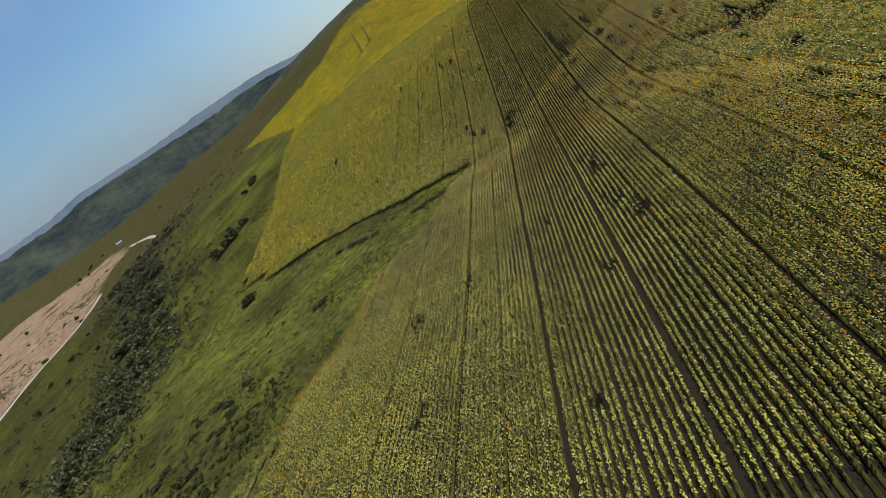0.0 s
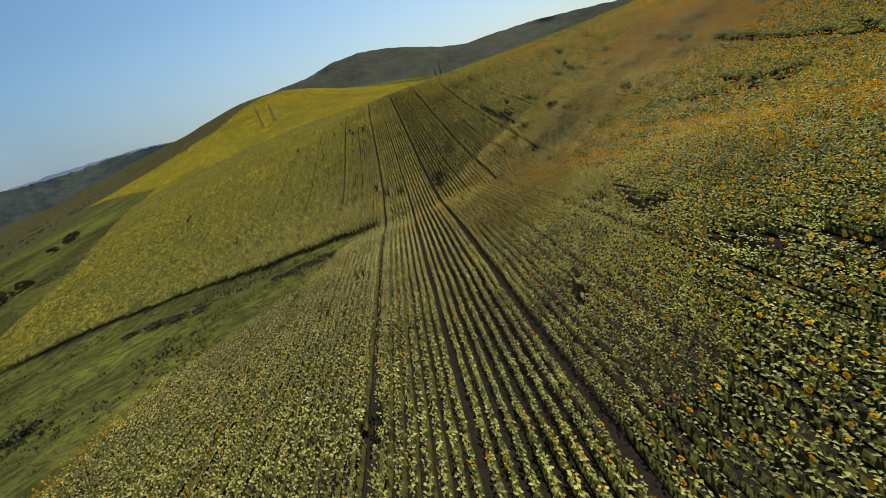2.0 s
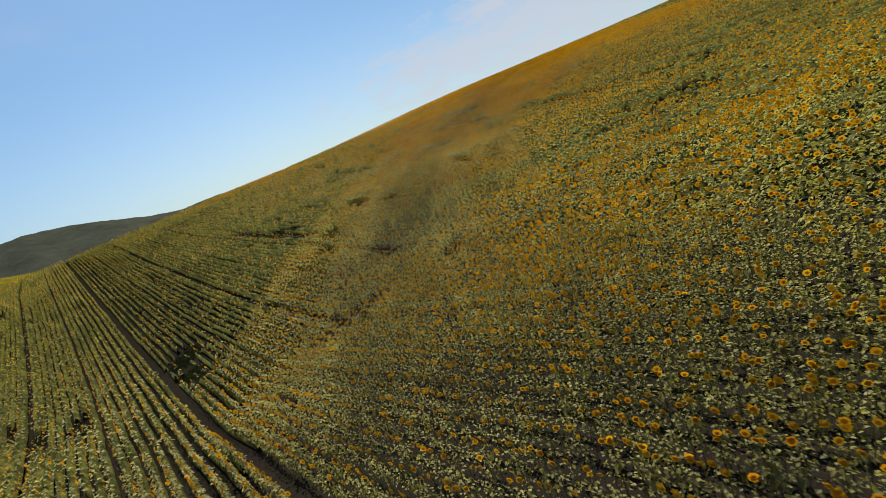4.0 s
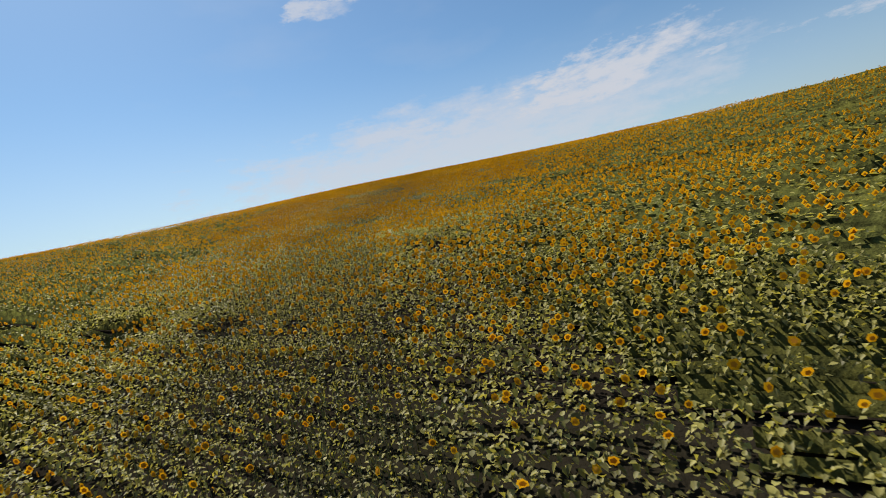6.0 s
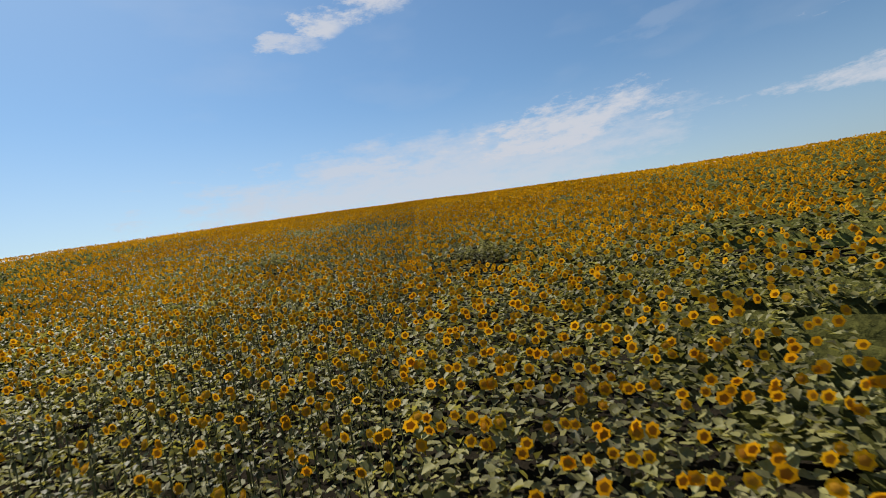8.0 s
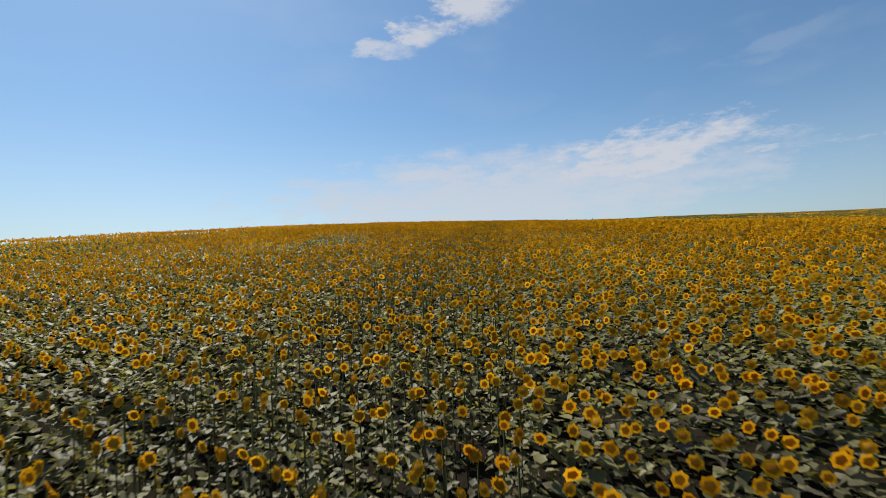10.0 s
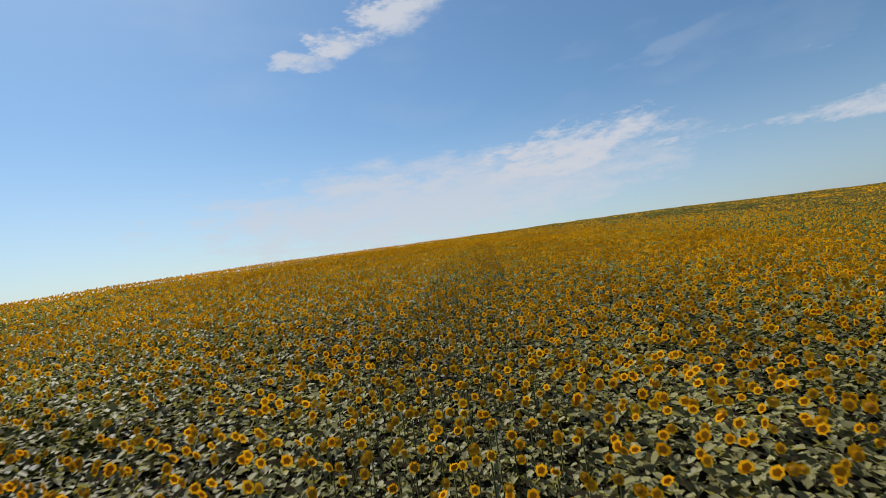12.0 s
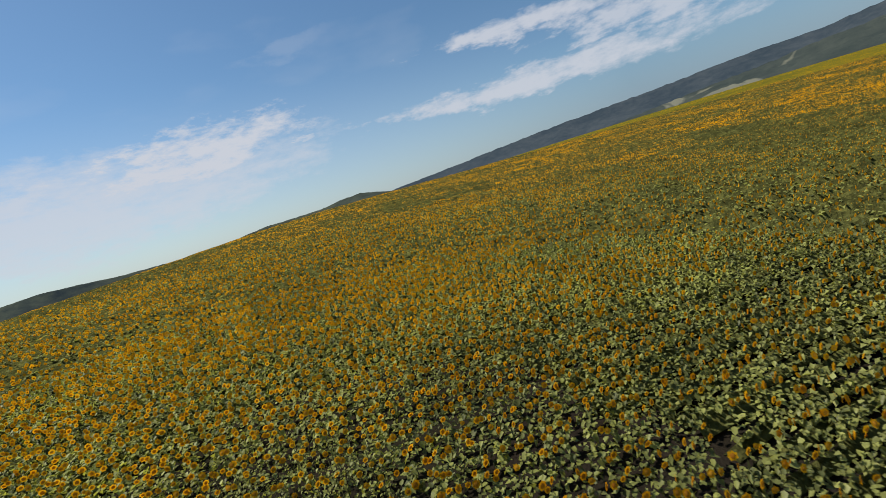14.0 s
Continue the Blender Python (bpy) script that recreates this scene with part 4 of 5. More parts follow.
crop("sunflower_crop", gx[far], gy[far], FAR_LEAVES, FAR_HEADS, "distant rows of yellow-headed sunflowers", 1.0, 1.3)


def nearness(x, y):
    """1 where single leaves make the rows, falling to 0 where the joined rows take over."""
    edge = far_from(x, y, SLOPE + SLOPE[:1])
    k = np.where(inside(x, y, SLOPE), 1.0, np.clip(1 - edge / 8, 0, 1))
    return np.maximum(k, np.clip((np.interp(x, [118, 135], [22, 32]) - far_from(x, y, CENTRE_LINE)) / 8, 0, 1))


def crop_rows(name, length, chosen, label):
    """The dense lower foliage of each row, as a lumpy ridge."""
    i = np.arange(-330, 560)
    k = np.arange(-30 * 10 / length, 480 / length).astype(int)
    I, K = np.meshgrid(i, k)
    cu, cv = I * GAUGE + PHASE, (K + 0.5) * length
    cx, cy = cu * ACROSS[0] + cv * ROW[0], cu * ACROSS[1] + cv * ROW[1]
    m = chosen(cx, cy) & inside(cx, cy, MAIN_FIELD)
    m[m] = (standing(cx[m], cy[m]) > 0.5) & (far_from(cx[m], cy[m], CENTRE_LINE) > 9) & (far_from(cx[m], cy[m], NEAR_SLOPE) > 6.5)
    I, K = I[m], K[m]
    vs = []
    for end in (0, 1):
        v = (K + end) * length
        u = I * GAUGE + PHASE + row_gap(I) + 0.06 * lattice(v / 6.0, I * 0.0, 4)
        x, y = u * ACROSS[0] + v * ROW[0], u * ACROSS[1] + v * ROW[1]
        st = standing(x, y)
        z = height(x, y)
        top = (1.0 - 0.40 * nearness(x, y) + 0.22 * lattice(v / 0.8, I * 1.7, 5) + 0.14 * lattice(x / 7, y / 7, 12)) * (0.06 + 0.94 * st) * (1 - 0.18 * openness(x, y))
        half = 0.25 - 0.09 * openness(x, y) + 0.05 * lattice(v / 0.9, I * 2.3, 6)
        for side, up in ((-1, 0.3), (0, 1.0), (1, 0.3)):
            q = u + side * half
            xx, yy = q * ACROSS[0] + v * ROW[0], q * ACROSS[1] + v * ROW[1]
            vs.append((np.stack([xx, yy, z + top * up * (1.0 if length < 2 else 1.35)], -1), np.full(len(x), 1.0 if side == 0 else 0.7) * bloom_share(x, y) * (st > 0.5)))
    n = len(I)
    V = np.concatenate([a for a, _ in vs])
    bl = np.concatenate([b for _, b in vs])
    a = np.arange(n)
    quads = np.concatenate([np.stack([a + s * n, a + (s + 1) * n, a + (s + 4) * n, a + (s + 3) * n], -1) for s in (0, 1)])
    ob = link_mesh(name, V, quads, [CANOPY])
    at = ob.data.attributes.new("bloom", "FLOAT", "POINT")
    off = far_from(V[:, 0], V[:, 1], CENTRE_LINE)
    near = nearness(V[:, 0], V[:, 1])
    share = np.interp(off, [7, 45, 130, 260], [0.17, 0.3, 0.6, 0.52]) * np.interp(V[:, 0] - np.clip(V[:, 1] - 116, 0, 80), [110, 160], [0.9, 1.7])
    # below zero near the low crossing, where leaf shade is put into the colour
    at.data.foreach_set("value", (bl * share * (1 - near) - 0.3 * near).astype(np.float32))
    tagged(ob, label, "sunflowers", kind="stuff")


close = lambda x, y: (far_from(x, y, CENTRE_LINE) < 80) | inside(x, y, SLOPE)
crop_rows("crop_row_foliage", 1.2, lambda x, y: (far_from(x, y, CENTRE_LINE) < 85) | inside(x, y, SLOPE), "lower green foliage of the sunflower rows, darkened for shade")
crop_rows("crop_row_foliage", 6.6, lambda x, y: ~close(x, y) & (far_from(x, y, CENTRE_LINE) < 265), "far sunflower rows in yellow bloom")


def one_mesh(name, tmpl, mats):
    v, f, s = tmpl
    ob = link_mesh(name, v, f, mats, s)
    me = ob.data
    bpy.data.objects.remove(ob)
    return me


def single_sunflowers(x, y):
    """Sunflowers close below the crossing, each a thing with its own parts."""
    r = random.Random(11)
    stems, blades, rings, discs, cups = [], [], [], [], []
    for k in range(3):
        v, f, s = foliage(r, 1, True, 0.8)
        n = 7
        stems.append(one_mesh("stem", (v[n:], f[6:] - n, s[6:] * 0), [STEM]))
    for k in range(4):
        v, f = leaf_shape(0.175, 0.165, r.uniform(0.01, 0.05), r.uniform(0.06, 0.15))
        blades.append(one_mesh("leaf", (v + (0.06, 0, 0), f, np.zeros(len(f))), [LEAF]))
    for k in range(4):
        pv, pf = star(16, 0.102, 0.134, 0.014, r)
        qv, qf = petals(16, 0.07, 0.124, 0.035, r, 0.25, 0.9)
        rings.append(one_mesh("petal_ring", joined([(pv, pf, 0), (qv, qf, 0)]), [PETAL]))
        dv, df = dome(10, 0.076, 0.026, 2)
        discs.append(one_mesh("seed_disc", (dv + (0.014, 0, 0), np.array(df), np.zeros(len(df))), [DISC]))
        bv, bf = dome(8, 0.082, -0.05)
        cups.append(one_mesh("calyx", (bv, np.array(bf), np.zeros(len(bf))), [STEM]))
    z = height(x, y)
    for px, py, pz in zip(x, y, z):
        tall = r.gauss(1.45, 0.1)
        top = new("sunflower")
        top.location = (px, py, pz)
        top.rotation_euler = (r.gauss(0, 0.05), r.gauss(0, 0.05), 0)
        tagged(top, "ripe sunflower with a nodding yellow head and broad leaves", "sunflower", "sunflowers below the crossing")
        st = new("stem", r.choice(stems))
        st.parent, st.scale = top, (1, 1, tall)
        turn = r.uniform(0, 6.28)
        for k in range(19):
            lf = new("leaf", r.choice(blades))
            h = tall * (0.28 + 0.62 * k / 19)
            q = (1.0 - 0.35 * k / 19) * r.uniform(0.75, 1.15)
            lf.parent, lf.location = top, (0, 0, h)
            lf.rotation_euler = (r.gauss(0, 0.3), r.gauss(-0.05, 0.35), turn + k * 2.4 + r.gauss(0, 0.3))
            lf.scale = (q, q, q)
        if r.random() < 0.85:
            yaw = FACING + r.gauss(0, 0.24)
            hd = new("flower_head", r.choice(cups))
            hd.parent, hd.location = top, (0.07 * math.cos(yaw), 0.07 * math.sin(yaw), tall + 0.02)
            hd.rotation_euler = (r.uniform(0, 0.5), r.gauss(0.0, 0.2), yaw)
            q = r.uniform(0.62, 0.86)
            hd.scale = (q, q, q)
            new("petal_ring", r.choice(rings)).parent = hd
            new("seed_disc", r.choice(discs)).parent = hd


single_sunflowers(gx[single], gy[single])

# ---------------------------------------------------------------- meadow and scrub


def blades_at(name, x, y, size, mat, label, count=3, category="grass"):
    r = np.random.default_rng(len(x))
    forms = []
    rr = random.Random(len(x))
    for _ in range(4):
        ps = []
        for k in range(count):
            a, w = rr.uniform(0, 6.28), rr.uniform(0.12, 0.3)
            ox, oy = rr.uniform(-0.3, 0.3), rr.uniform(-0.3, 0.3)
            dx, dy = math.cos(a), math.sin(a)
            v = np.array([(ox - dy * w, oy + dx * w, 0), (ox + dy * w, oy - dx * w, 0), (ox + dx * rr.uniform(-0.3, 0.3), oy + dy * 0.3, rr.uniform(0.6, 1.1))])
            ps.append((v, [(0, 1, 2)], 0))
        forms.append(joined(ps))
    n = len(x)
    base = np.stack([x, y, height(x, y) - 0.05], -1)
    s = size * r.uniform(0.6, 1.4, n)
    V, F, S, o = stamp(forms, r.integers(0, 4, n), base, r.uniform(0, 6.28, n), np.zeros(n), np.stack([s, s, s * 0.8], -1))
    ob = link_mesh(name, np.concatenate(V), np.concatenate(F), [mat], np.concatenate(S))
    tagged(ob, label, category, kind="stuff")


rg = np.random.default_rng(17)
mx, my = rg.uniform(-190, 25, 90000), rg.uniform(20, 330, 90000)
ok = ~inside(mx, my, MAIN_FIELD) & (lattice(mx / 9, my / 9, 31) + 0.5 * lattice(mx / 3, my / 3, 32) > 0.1)
blades_at("meadow_grass", mx[ok], my[ok], 0.42, GRASS_BLADE, "tussocky green meadow grass on the slope")
mx, my = rg.uniform(-190, 25, 60000), rg.uniform(20, 330, 60000)
ok = ~inside(mx, my, MAIN_FIELD) & (lattice(mx / 13, my / 13, 41) + 0.5 * lattice(mx / 4, my / 4, 42) > 0.55)
blades_at("dry_weeds", mx[ok], my[ok], 0.45, DRY_BLADE, "brown dry weeds in the meadow", category="weeds")
wx, wy = [], []
for a, b, la, lb, turn in GAPS:
    n = int(34 * la * lb * 3 * (2.2 if lb > 0.85 else 0.7))
    c, s = math.cos(radians(turn)), math.sin(radians(turn))
    p, q = rg.normal(0, la * 0.5, n), rg.normal(0, lb * 0.5, n)
    wx.append(a + p * c - q * s), wy.append(b + p * s + q * c)
wx, wy = np.concatenate(wx), np.concatenate(wy)
blades_at("field_weeds", wx, wy, 0.42, WEED_BLADE, "green weeds in gaps of the crop", category="weeds")


def clump_cloud(r, w, d, h, n, leaf):
    """Many small leaf sprays filling an uneven, lobed crown."""
    lobes = [(r.uniform(-0.33, 0.33) * w, r.uniform(-0.33, 0.33) * d, r.uniform(0.35, 0.7) * h, r.uniform(0.22, 0.36)) for _ in range(7)]
    V, F = [], []
    for k in range(n):
        lx, ly, lz, lr = r.choice(lobes)
        a, b = r.uniform(0, 6.283), math.asin(r.uniform(-0.6, 1))
        q = r.uniform(0.75, 1.05)
        c = np.array((lx + q * lr * w * math.cos(a) * math.cos(b), ly + q * lr * d * math.sin(a) * math.cos(b), max(0.05 * h, lz + q * lr * 1.1 * h * math.sin(b))))
        s = leaf * r.uniform(0.6, 1.4)
        u = np.array((r.gauss(0, 1), r.gauss(0, 1), r.gauss(0, 0.6)))
        u /= np.linalg.norm(u)
        t = np.cross(u, (r.gauss(0, 1), r.gauss(0, 1), r.gauss(0, 1)))
        t /= np.linalg.norm(t)
        o = len(V)
        V += [c - u * s, c - t * s * 0.5, c + u * s, c + t * s * 0.5 + np.array((0, 0, 0.2 * s))]
        F.append((o, o + 1, o + 2, o + 3))
    return np.array(V), np.array(F)


def limb_mesh(r, w, h):
    """A few tapered stems from the ground into the crown."""
    V, F = [], []
    for k in range(5):
        a = k * 1.256 + r.uniform(-0.3, 0.3)
        tip = np.array((0.3 * w * math.cos(a), 0.3 * w * math.sin(a), 0.7 * h))
        o = len(V)
        for f, rad in ((0, 0.03 * h + 0.03), (0.5, 0.02 * h), (1, 0.008 * h)):
            c = tip * f + np.array((0, 0, 0.12 * h * math.sin(f * 3.1)))
            V += [c + np.array((rad * math.cos(b), rad * math.sin(b), 0)) for b in (0, 1.57, 3.14, 4.71)]
        for q in (0, 4):
            F += [(o + q + i, o + q + (i + 1) % 4, o + q + 4 + (i + 1) % 4, o + q + 4 + i) for i in range(4)]
    return np.array(V), np.array(F)


def bush_kind(w, d, h, n, leaf, mat, label, group, seed, name="bush"):
    r = random.Random(seed)
    top = new(name)
    tagged(top, label, name, group)
    link_mesh("stems", *limb_mesh(r, w, h), [BRANCH], parent=top)
    link_mesh("crown", *clump_cloud(r, w, d, h, n, leaf), [mat], parent=top)
    return top


def settle(proto, x, y, turn, size, first=False):
    m = Matrix.Translation((x, y, float(height(x, y)) - 0.15)) @ Matrix.Rotation(turn, 4, "Z") @ Matrix.Scale(size, 4)
    if first:
        proto.matrix_basis = m
        return proto
    ob = copy_thing(proto, m)
    ob.scale = (size, size, size)
    return ob


rb = random.Random(23)
dark_bush = bush_kind(7.0, 5.5, 4.2, 900, 0.42, BUSH_LEAF, "dark green rounded bush on the meadow slope", "bushes on the slope", 1)
spots = [(-86.0, 257.3, 1.25), (-91.7, 253.3, 1), (-97.4, 249.1, 0.8), (-79.9, 263.6, 0.9), (-64.6, 156.8, 0.75), (-67.1, 155.0, 0.6), (-78.6, 347.4, 1.1), (-80.1, 342.8, 0.8), (-84.8, 333.1, 0.8), (-94.0, 279.7, 0.6), (-102.8, 258.0, 0.9)]
settle(dark_bush, *spots[0][:2], 0.4, spots[0][2], True)
for sx, sy, sz in spots[1:]:
    settle(dark_bush, sx, sy, rb.uniform(0, 6.28), sz)
low_bush = bush_kind(4.2, 3.0, 1.3, 420, 0.24, BUSH_LEAF, "low dark shrub in the grass", "low shrubs", 2)
spots = [(-29.1, 98.7, 0.8), (-31.6, 98.0, 0.6), (-46.6, 119.4, 0.55), (-49.6, 115.9, 0.4), (-57.2, 107.8, 0.4), (-43.0, 106.5, 0.35), (-69.0, 126.2, 0.5), (-36.6, 91.5, 0.3), (-62.4, 135.9, 0.4)]
settle(low_bush, *spots[0][:2], 0.4, spots[0][2], True)
for sx, sy, sz in spots[1:]:
    settle(low_bush, sx, sy, rb.uniform(0, 6.28), sz)
brown = bush_kind(4.0, 2.2, 1.1, 420, 0.22, DRY_BLADE, "brown withered scrub in the gully", "gully scrub", 3)
spots = [(5.5, 113.1, 0.9), (8.4, 112.6, 0.8), (11.4, 113.0, 0.8), (2.6, 114.5, 0.7), (-14.8, 122.6, 0.9), (-18.7, 125.9, 1), (-23.6, 129.1, 0.8), (-10.8, 120.2, 0.7), (14.3, 111.0, 0.6)]
settle(brown, *spots[0][:2], 0.4, spots[0][2], True)
for sx, sy, sz in spots[1:]:
    settle(brown, sx, sy, rb.uniform(-0.3, 0.3) - 0.5, sz)
# belt of scrub down the valley side
belt_bush = bush_kind(8.0, 6.5, 5.0, 240, 0.8, BUSH_LEAF, "dark scrub tree in the valley belt", "valley scrub belt", 4)
pale_bush = bush_kind(7.0, 6.0, 3.6, 240, 0.7, PALE_LEAF, "silvery green scrub in the valley belt", "valley scrub belt", 5)
BELT = [(-141, 120), (-141, 150), (-142, 175), (-141, 199), (-150, 225), (-158, 262), (-175, 300), (-200, 350), (-225, 410), (-243, 448), (-217, 490)]
settle(belt_bush, *BELT[0], 0.1, 0.8, True)
settle(pale_bush, *BELT[2], 0.1, 0.8, True)
for (ax, ay), (bx, by) in zip(BELT, BELT[1:]):
    n = int(math.hypot(bx - ax, by - ay) / 2.1)
    for k in range(n):
        f = (k + rb.random()) / n
        wide = 9 + 9 * min(1, max(0, (ay - 200) / 200))
        sx, sy = ax + (bx - ax) * f + rb.gauss(0, wide), ay + (by - ay) * f + rb.gauss(0, wide * 0.6)
        settle(pale_bush if rb.random() < 0.45 else belt_bush, sx, sy, rb.uniform(0, 6.28), rb.uniform(0.3, 1.0))
for _ in range(26):
    settle(low_bush, rb.uniform(-75, -48) , rb.uniform(55, 90), rb.uniform(0, 6.28), rb.uniform(0.35, 0.9))
for _ in range(30):
    settle(belt_bush, rb.uniform(-330, -170), rb.uniform(170, 480), rb.uniform(0, 6.28), rb.uniform(0.25, 0.7))
for _ in range(14):
    settle(belt_bush, rb.uniform(-560, -345), rb.uniform(430, 900), rb.uniform(0, 6.28), rb.uniform(0.4, 1.0))



def scrub(name, x, y, size, mat, label, seed):
    """Countless small shrubs on the valley side, in one mesh."""
    r, g = random.Random(seed), np.random.default_rng(seed)
    forms = []
    for _ in range(5):
        v, f = clump_cloud(r, 1.0, 0.8, 0.75, 24, 0.165)
        forms.append((v, f, np.zeros(len(f), int)))
    n = len(x)
    V, F, S, o = stamp(forms, g.integers(0, 5, n), np.stack([x, y, height(x, y) - 0.1], -1), g.uniform(0, 6.28, n), np.zeros(n), np.stack([size, size, size * g.uniform(0.6, 1.1, n)], -1))
    tagged(link_mesh(name, np.concatenate(V), np.concatenate(F), [mat], np.concatenate(S)), label, "shrubs", kind="stuff")


rs = np.random.default_rng(77)
sx, sy = rs.uniform(-420, -70, 16000), rs.uniform(60, 620, 16000)
d = far_from(sx, sy, BELT)
crowd = np.clip(1.1 - d / 45, 0.0, 1.0) + 0.35 * (lattice(sx / 16, sy / 16, 61) > 0.25) * (sx < -110) + 0.5 * np.clip(1 - far_from(sx, sy, [(-50, 84), (-84, 104), (-110, 112)]) / 9, 0, 1)
ok = (rs.random(16000) < crowd) & ~inside(sx, sy, MAIN_FIELD) & (far_from(sx, sy, [(-335, 285), (-331, 380), (-309, 419), (-305, 460)]) > 9)
sx, sy = sx[ok], sy[ok]
ss = rs.uniform(1.2, 4.4, len(sx)) * np.interp(d[ok], [0, 60], [1.25, 0.7])
pick = rs.random(len(sx)) < 0.35
scrub("scrub_thicket", sx[~pick], sy[~pick], ss[~pick], BUSH_LEAF, "dark scrub thicket along the valley side", 71)
EDGE = [(-72, 46), (-60, 54), (-50, 62), (-43, 70)]                # rank weeds beside the field
sx2, sy2 = rs.uniform(-90, -30, 3000), rs.uniform(35, 85, 3000)
ok = (rs.random(3000) < np.clip(1.15 - far_from(sx2, sy2, EDGE) / 9 + 0.6 * lattice(sx2 / 5, sy2 / 5, 63), 0, 1)) & ~inside(sx2, sy2, MAIN_FIELD) & (far_from(sx2, sy2, EDGE) < 14)
scrub("weed_thicket", sx2[ok], sy2[ok], rs.uniform(0.4, 1.3, int(ok.sum())), WEED_BLADE, "rank green weeds beside the sunflower field", 73)
scrub("scrub_thicket", sx[pick], sy[pick], ss[pick], PALE_LEAF, "silvery scrub among the dark thicket", 72)

# ---------------------------------------------------------------- power line


def bar(V, F, a, b, w):
    a, b = Vector(a), Vector(b)
    t = (b - a).normalized()
    s = t.orthogonal().normalized()
    q = t.cross(s)
    o = len(V)
    for c in (a, b):
        V += [tuple(c + (s * i + q * j) * w) for i, j in ((1, 1), (-1, 1), (-1, -1), (1, -1))]
    F += [(o + i, o + (i + 1) % 4, o + 4 + (i + 1) % 4, o + 4 + i) for i in range(4)]


def pylon_tower():
    top = new("power_pylon")
    tagged(top, "slim grey lattice power pylon standing in the field", "pylon", "power line")
    for sx, sy in ((1, 1), (-1, 1), (-1, -1), (1, -1)):
        V, F = [], []
        bar(V, F, (sx * 1.1, sy * 1.1, -0.5), (sx * 0.35, sy * 0.35, 14.5), 0.09)
        bar(V, F, (sx * 0.35, sy * 0.35, 14.5), (0, 0, 19.0), 0.07)
        link_mesh("leg", np.array(V), np.array(F), [STEEL], parent=top)
    V, F = [], []
    for k in range(9):
        h0, h1 = k * 1.6, (k + 1) * 1.6
        w0, w1 = 1.1 - 0.75 * h0 / 14.5, 1.1 - 0.75 * h1 / 14.5
        for a, b in (((1, 1), (-1, 1)), ((-1, 1), (-1, -1)), ((-1, -1), (1, -1)), ((1, -1), (1, 1))):
            bar(V, F, (a[0] * w0, a[1] * w0, h0), (b[0] * w1, b[1] * w1, h1), 0.045)
            bar(V, F, (b[0] * w0, b[1] * w0, h0), (a[0] * w1, a[1] * w1, h1), 0.045)
    link_mesh("lattice", np.array(V), np.array(F), [STEEL], parent=top)
    for h, w in ((12.0, 2.2), (14.3, 2.8), (16.6, 1.8)):
        V, F = [], []
        bar(V, F, (-w, 0, h), (w, 0, h), 0.1)
        bar(V, F, (-w, 0, h), (0, 0, h + 0.9), 0.06)
        bar(V, F, (w, 0, h), (0, 0, h + 0.9), 0.06)
        arm = link_mesh("crossarm", np.array(V), np.array(F), [STEEL], parent=top)
        for s in (-1, 1):
            V, F = [], []
            bar(V, F, (s * w, 0, h), (s * w, 0, h - 0.8), 0.07)
            link_mesh("insulator", np.array(V), np.array(F), [CERAMIC], parent=arm)
    return top


pylon = pylon_tower()
PYLONS = [(56, 469), (70, 485), (222, 430), (238, 470)]
for k, (px, py) in enumerate(PYLONS):
    m = Matrix.Translation((px, py, float(height(px, py)))) @ Matrix.Rotation(1.5, 4, "Z")
    if k == 0:
        pylon.matrix_basis = m
    else:
        copy_thing(pylon, m)


# ---------------------------------------------------------------- valley buildings and car


def box(w, d, h, z=0.0):
    bm = bmesh.new()
    bmesh.ops.create_cube(bm, size=1.0, matrix=Matrix.Translation((0, 0, z + h / 2)) @ Matrix.Diagonal((w, d, h, 1)))
    return bm


def part(name, bm, mat, parent, label=""):
    me = bpy.data.meshes.new(name)
    bm.to_mesh(me)
    bm.free()
    me.materials.append(mat)
    ob = new(name, me)
    ob.parent = parent
    return tagged(ob, label)


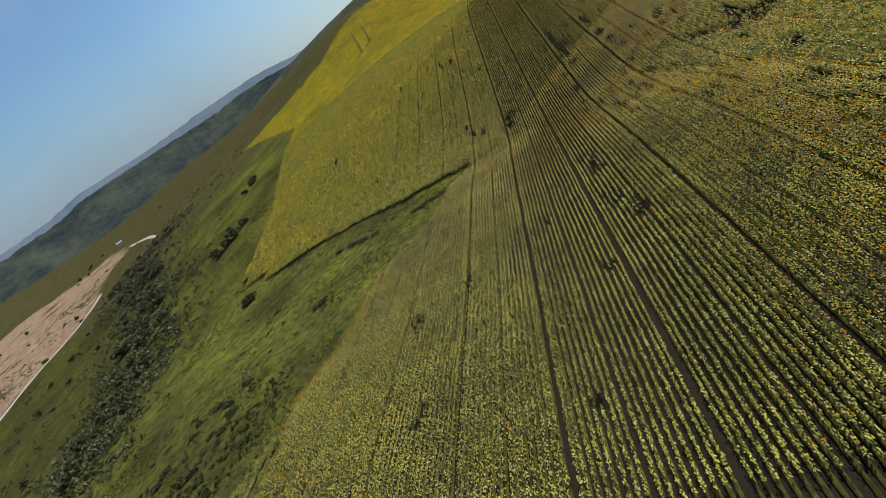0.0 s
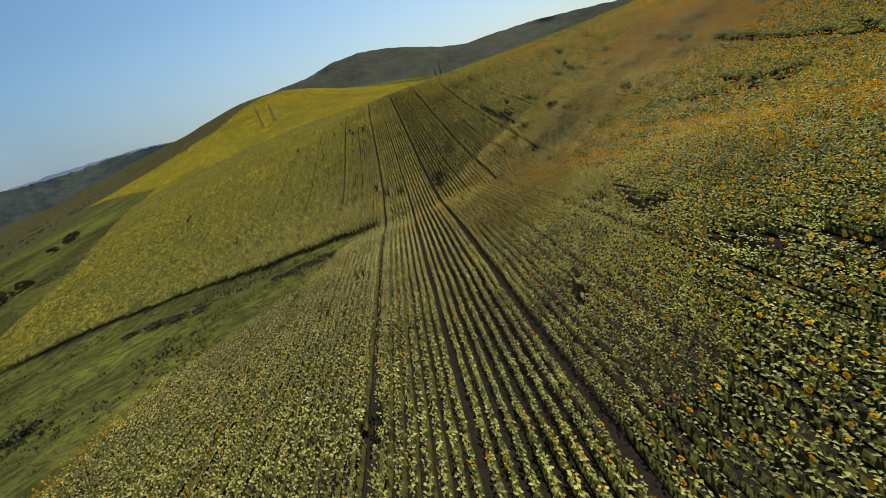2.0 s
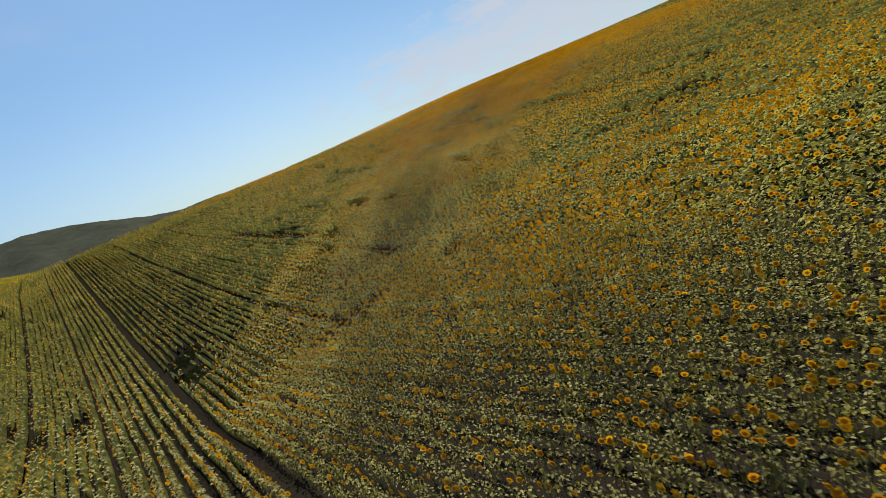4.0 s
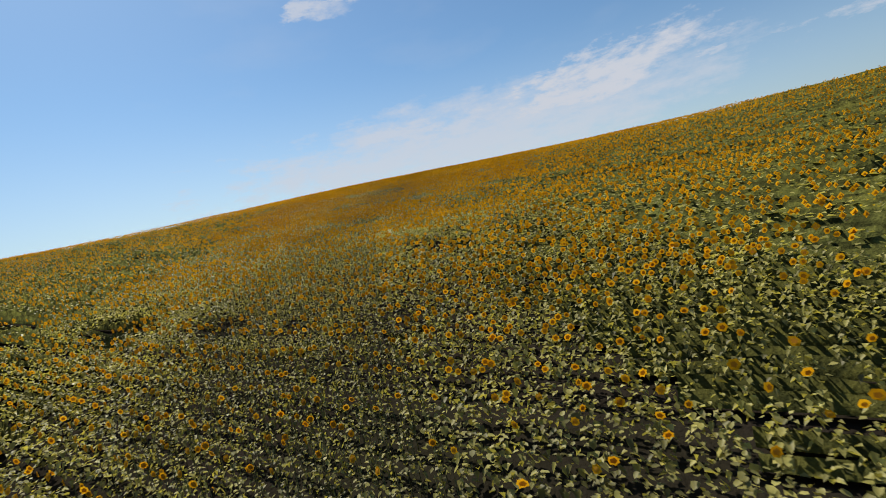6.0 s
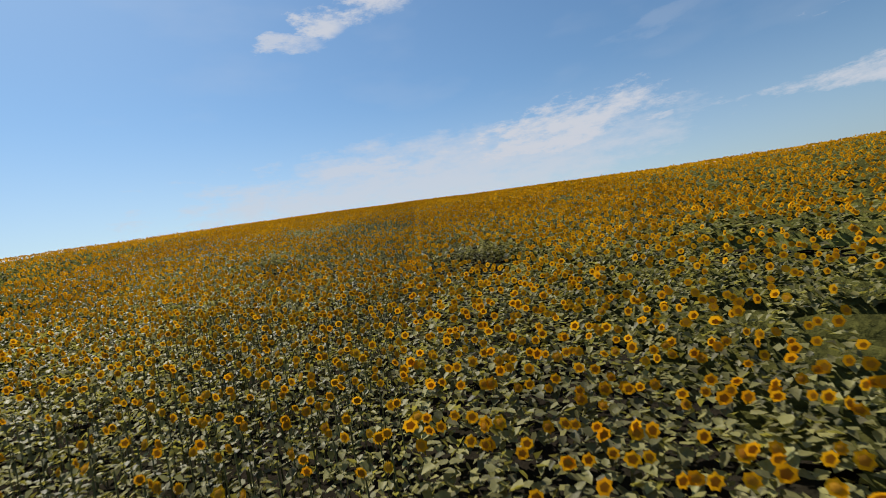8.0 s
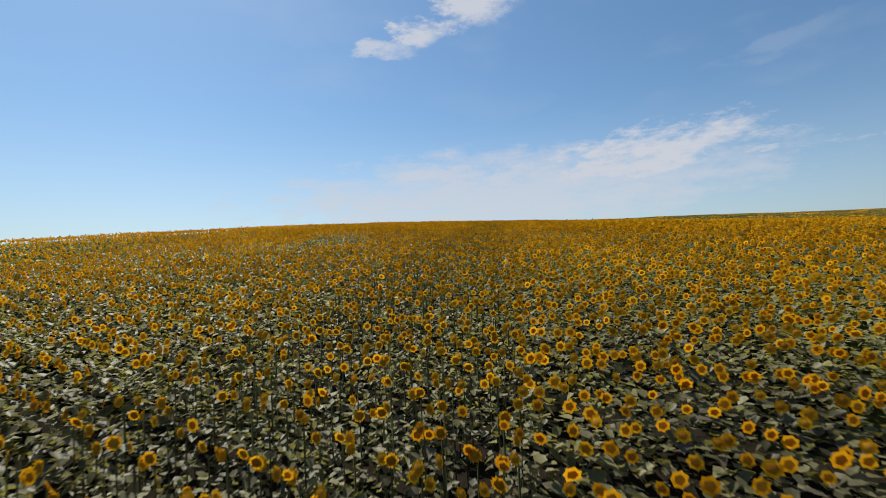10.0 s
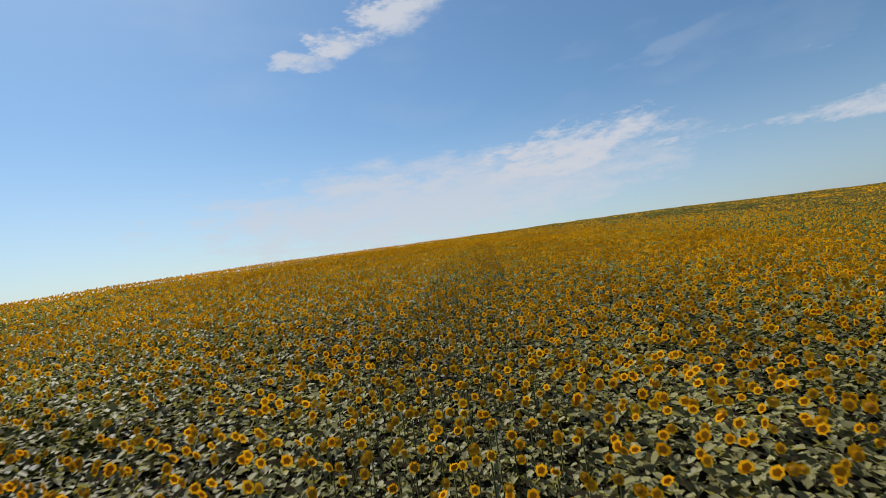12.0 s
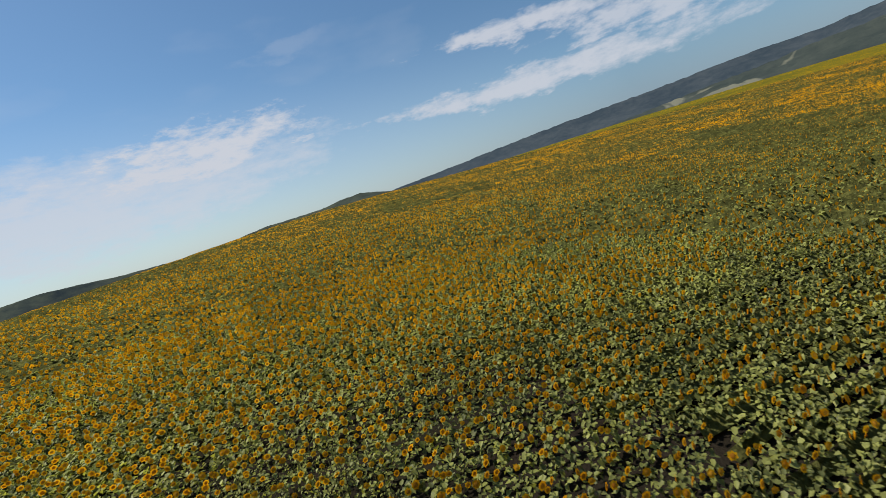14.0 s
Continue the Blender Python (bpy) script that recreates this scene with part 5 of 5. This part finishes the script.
def farm_house(w, d, h):
    top = new("house")
    tagged(top, "white plastered house with a grey gable roof", "house", "houses in the valley")
    part("wall", box(w, d, h + 1.0, -1.0), PLASTER, top)
    bm = bmesh.new()
    e = 0.5
    vs = [bm.verts.new(p) for p in ((-w / 2 - e, -d / 2 - e, h - 0.1), (w / 2 + e, -d / 2 - e, h - 0.1), (w / 2 + e, 0, h + d * 0.32), (-w / 2 - e, 0, h + d * 0.32),
                                    (w / 2 + e, d / 2 + e, h - 0.1), (-w / 2 - e, d / 2 + e, h - 0.1))]
    for f in ((0, 1, 2, 3), (3, 2, 4, 5), (0, 3, 5), (1, 4, 2), (0, 5, 4, 1)):
        bm.faces.new([vs[i] for i in f])
    part("roof", bm, ROOFING, top)
    for k in (-0.3, 0.0, 0.3):
        bm = box(1.2, 0.08, 1.3, 1.1)
        bmesh.ops.translate(bm, verts=bm.verts, vec=(k * w, -d / 2 - 0.02, 0))
        part("window", bm, GLASS, top)
    return top


house = farm_house(10, 7, 3.6)
HOUSES = [(-455, 875, 0.5)]
for k, (hx, hy, a) in enumerate(HOUSES):
    m = Matrix.Translation((hx, hy, float(height(hx, hy)))) @ Matrix.Rotation(a, 4, "Z")
    if k == 0:
        house.matrix_basis = m
    else:
        copy_thing(house, m)


def car():
    top = new("car")
    tagged(top, "dark car on the pale gravel road", "car")
    bm = box(4.3, 1.8, 0.75, 0.35)
    bmesh.ops.bevel(bm, geom=bm.edges[:], offset=0.15, segments=2, affect="EDGES")
    body = part("body", bm, CAR_PAINT, top)
    bm = box(2.3, 1.6, 0.55, 1.05)
    bmesh.ops.bevel(bm, geom=bm.edges[:], offset=0.2, segments=2, affect="EDGES")
    part("cabin", bm, GLASS, body)
    for sx in (-1.35, 1.35):
        for sy in (-0.85, 0.85):
            bm = bmesh.new()
            bmesh.ops.create_cone(bm, cap_ends=True, segments=14, radius1=0.33, radius2=0.33, depth=0.22,
                                  matrix=Matrix.Translation((sx, sy, 0.33)) @ Matrix.Rotation(radians(90), 4, "X"))
            part("wheel", bm, RUBBER, top)
    return top


car().matrix_basis = Matrix.Translation((-307.5, 437, float(height(-307.5, 437)) + 0.5)) @ Matrix.Rotation(1.5, 4, "Z")
